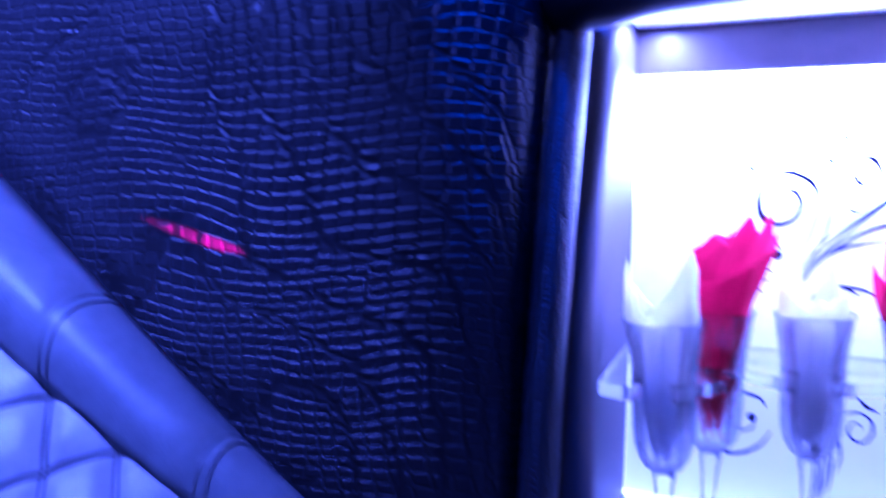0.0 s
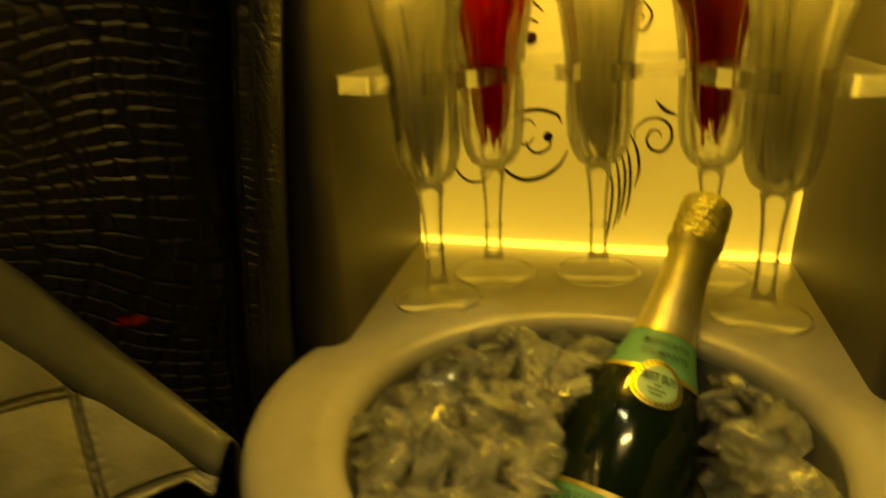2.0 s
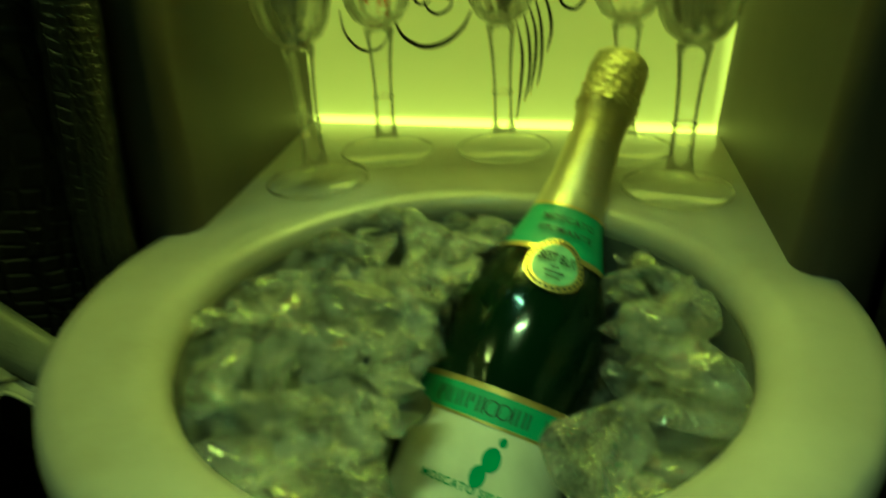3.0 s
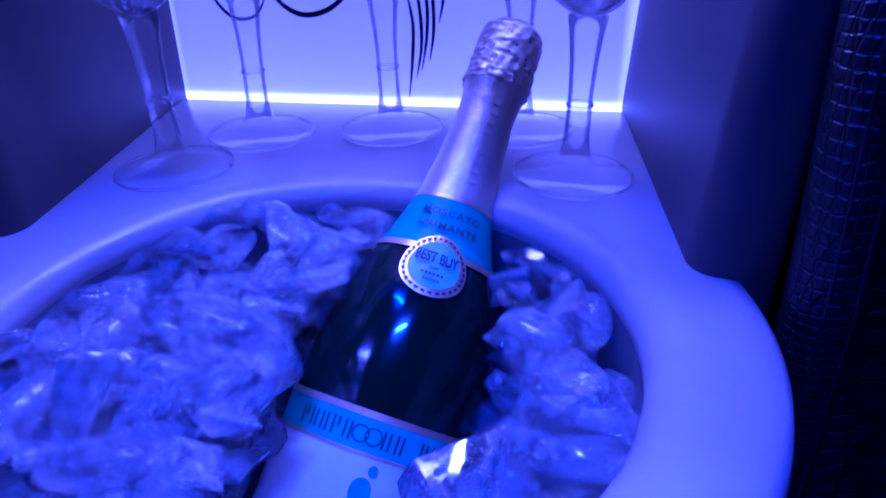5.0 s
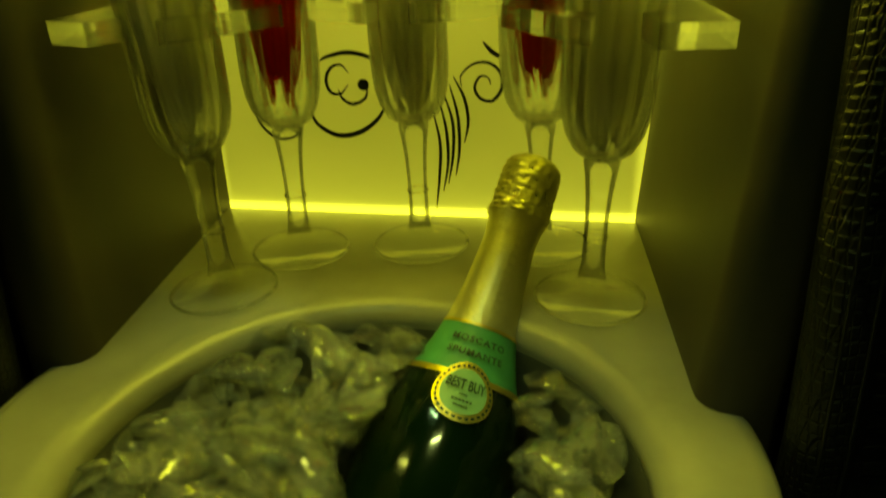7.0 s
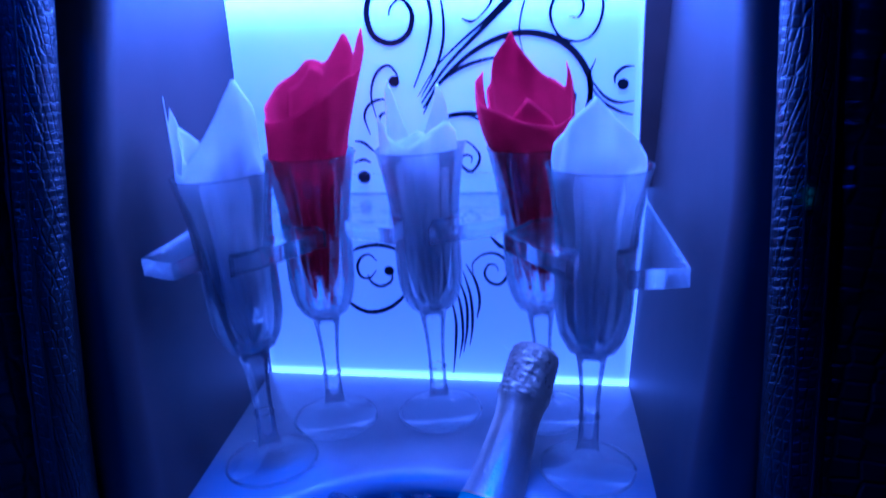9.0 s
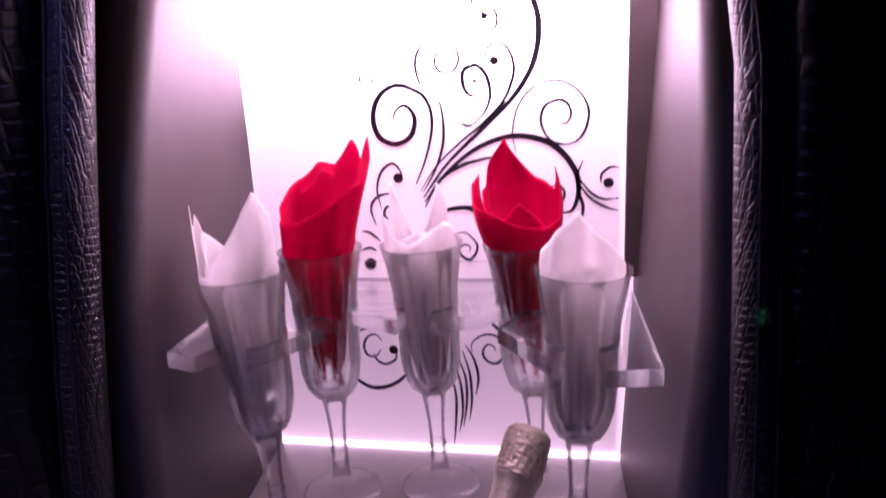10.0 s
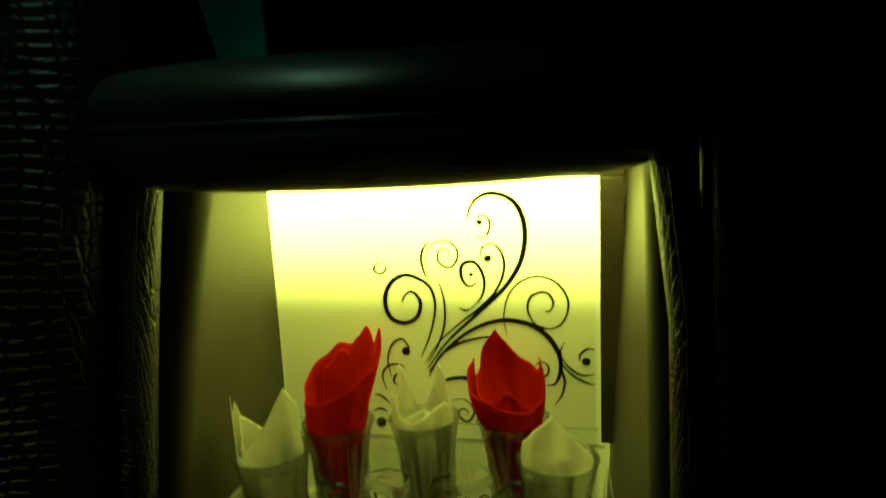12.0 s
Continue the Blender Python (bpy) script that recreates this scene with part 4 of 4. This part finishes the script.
seat = empty("seat", "white quilted leather seat with a pale grey roll on top", "seat", place=pose(-0.5, -0.4, -0.42))
rows, quilt_rows = [], []
for i in range(181):
    x = -0.205 - 0.75 * i / 180
    high, low = seat_lines(x)
    w = min(1.0, (x + 0.205) / -0.25)
    back, fore = Vector((x, -0.287, high - 0.01)), Vector((x, -0.315 - 0.05 * w, low))
    row = [Vector((x, -0.285, high - 0.12))]
    across = fore - back
    out = Vector((0, across.z, -across.y))
    out = out.normalized() if out.length else Vector((0, 0, 1))
    if out.z < 0:
        out = -out
    dent = 1 - 0.10 * sum(math.exp(-((x - c) / 0.0028) ** 2) + math.exp(-((x - c - 0.011) / 0.0028) ** 2) for c in ROLL_SEAMS)
    for j in range(13):
        u = j / 12
        row.append(back + across * u + out * (0.30 * across.length + 0.012) * math.sin(PI * u) ** 0.7 * dent)
    rows.append(row)
    reach = min(1.0, max(0.04, (-x - 0.215) / 0.17))
    quilt_rows.append([quilt_point(fore, reach * v / 70) for v in range(71)])


def seat_part(name, rows, mat, label):
    ob = part(name, loft(rows), mat, seat, label, True)
    ob.matrix_parent_inverse = Matrix.Translation((0.5, 0.4, 0.42))
    ob.modifiers.new("hide", "SOLIDIFY").thickness = 0.003
    return ob


seat_part("top_roll", rows, SEAT_GREY, "pale grey leather roll")
for c in ROLL_SEAMS:
    for x in (c, c + 0.011):
        line = rows[round((-0.205 - x) / 0.75 * 180)][1:]
        ob = part("seam", tube([p + Vector((0, -0.0006, 0.0006)) for p in line], 0.0011, 6), THREAD, seat, smooth=True)
        ob.matrix_parent_inverse = Matrix.Translation((0.5, 0.4, 0.42))
seat_part("quilted_back", quilt_rows, SEAT_WHITE, "white diamond-quilted leather")


# double stitching along the creases
def fore_at(x):
    high, low = seat_lines(x)
    return Vector((x, -0.315 - 0.05 * min(1.0, (x + 0.205) / -0.25), low))


for sign in (-1, 1):
    for k in range(-13, 0):
        for off in (-0.0028, 0.0028):
            line = []
            for j in range(40):
                v = j / 39
                x = k * CELL - sign * 0.19 * v + 0.02 * v + off
                if -0.94 < x < -0.215 and v < (-x - 0.215) / 0.17:
                    line.append(quilt_point(fore_at(x), v, 0.0012))
            if len(line) > 4:
                ob = part("stitching", tube(line, 0.0009, 5), THREAD, seat, smooth=True)
                ob.matrix_parent_inverse = Matrix.Translation((0.5, 0.4, 0.42))
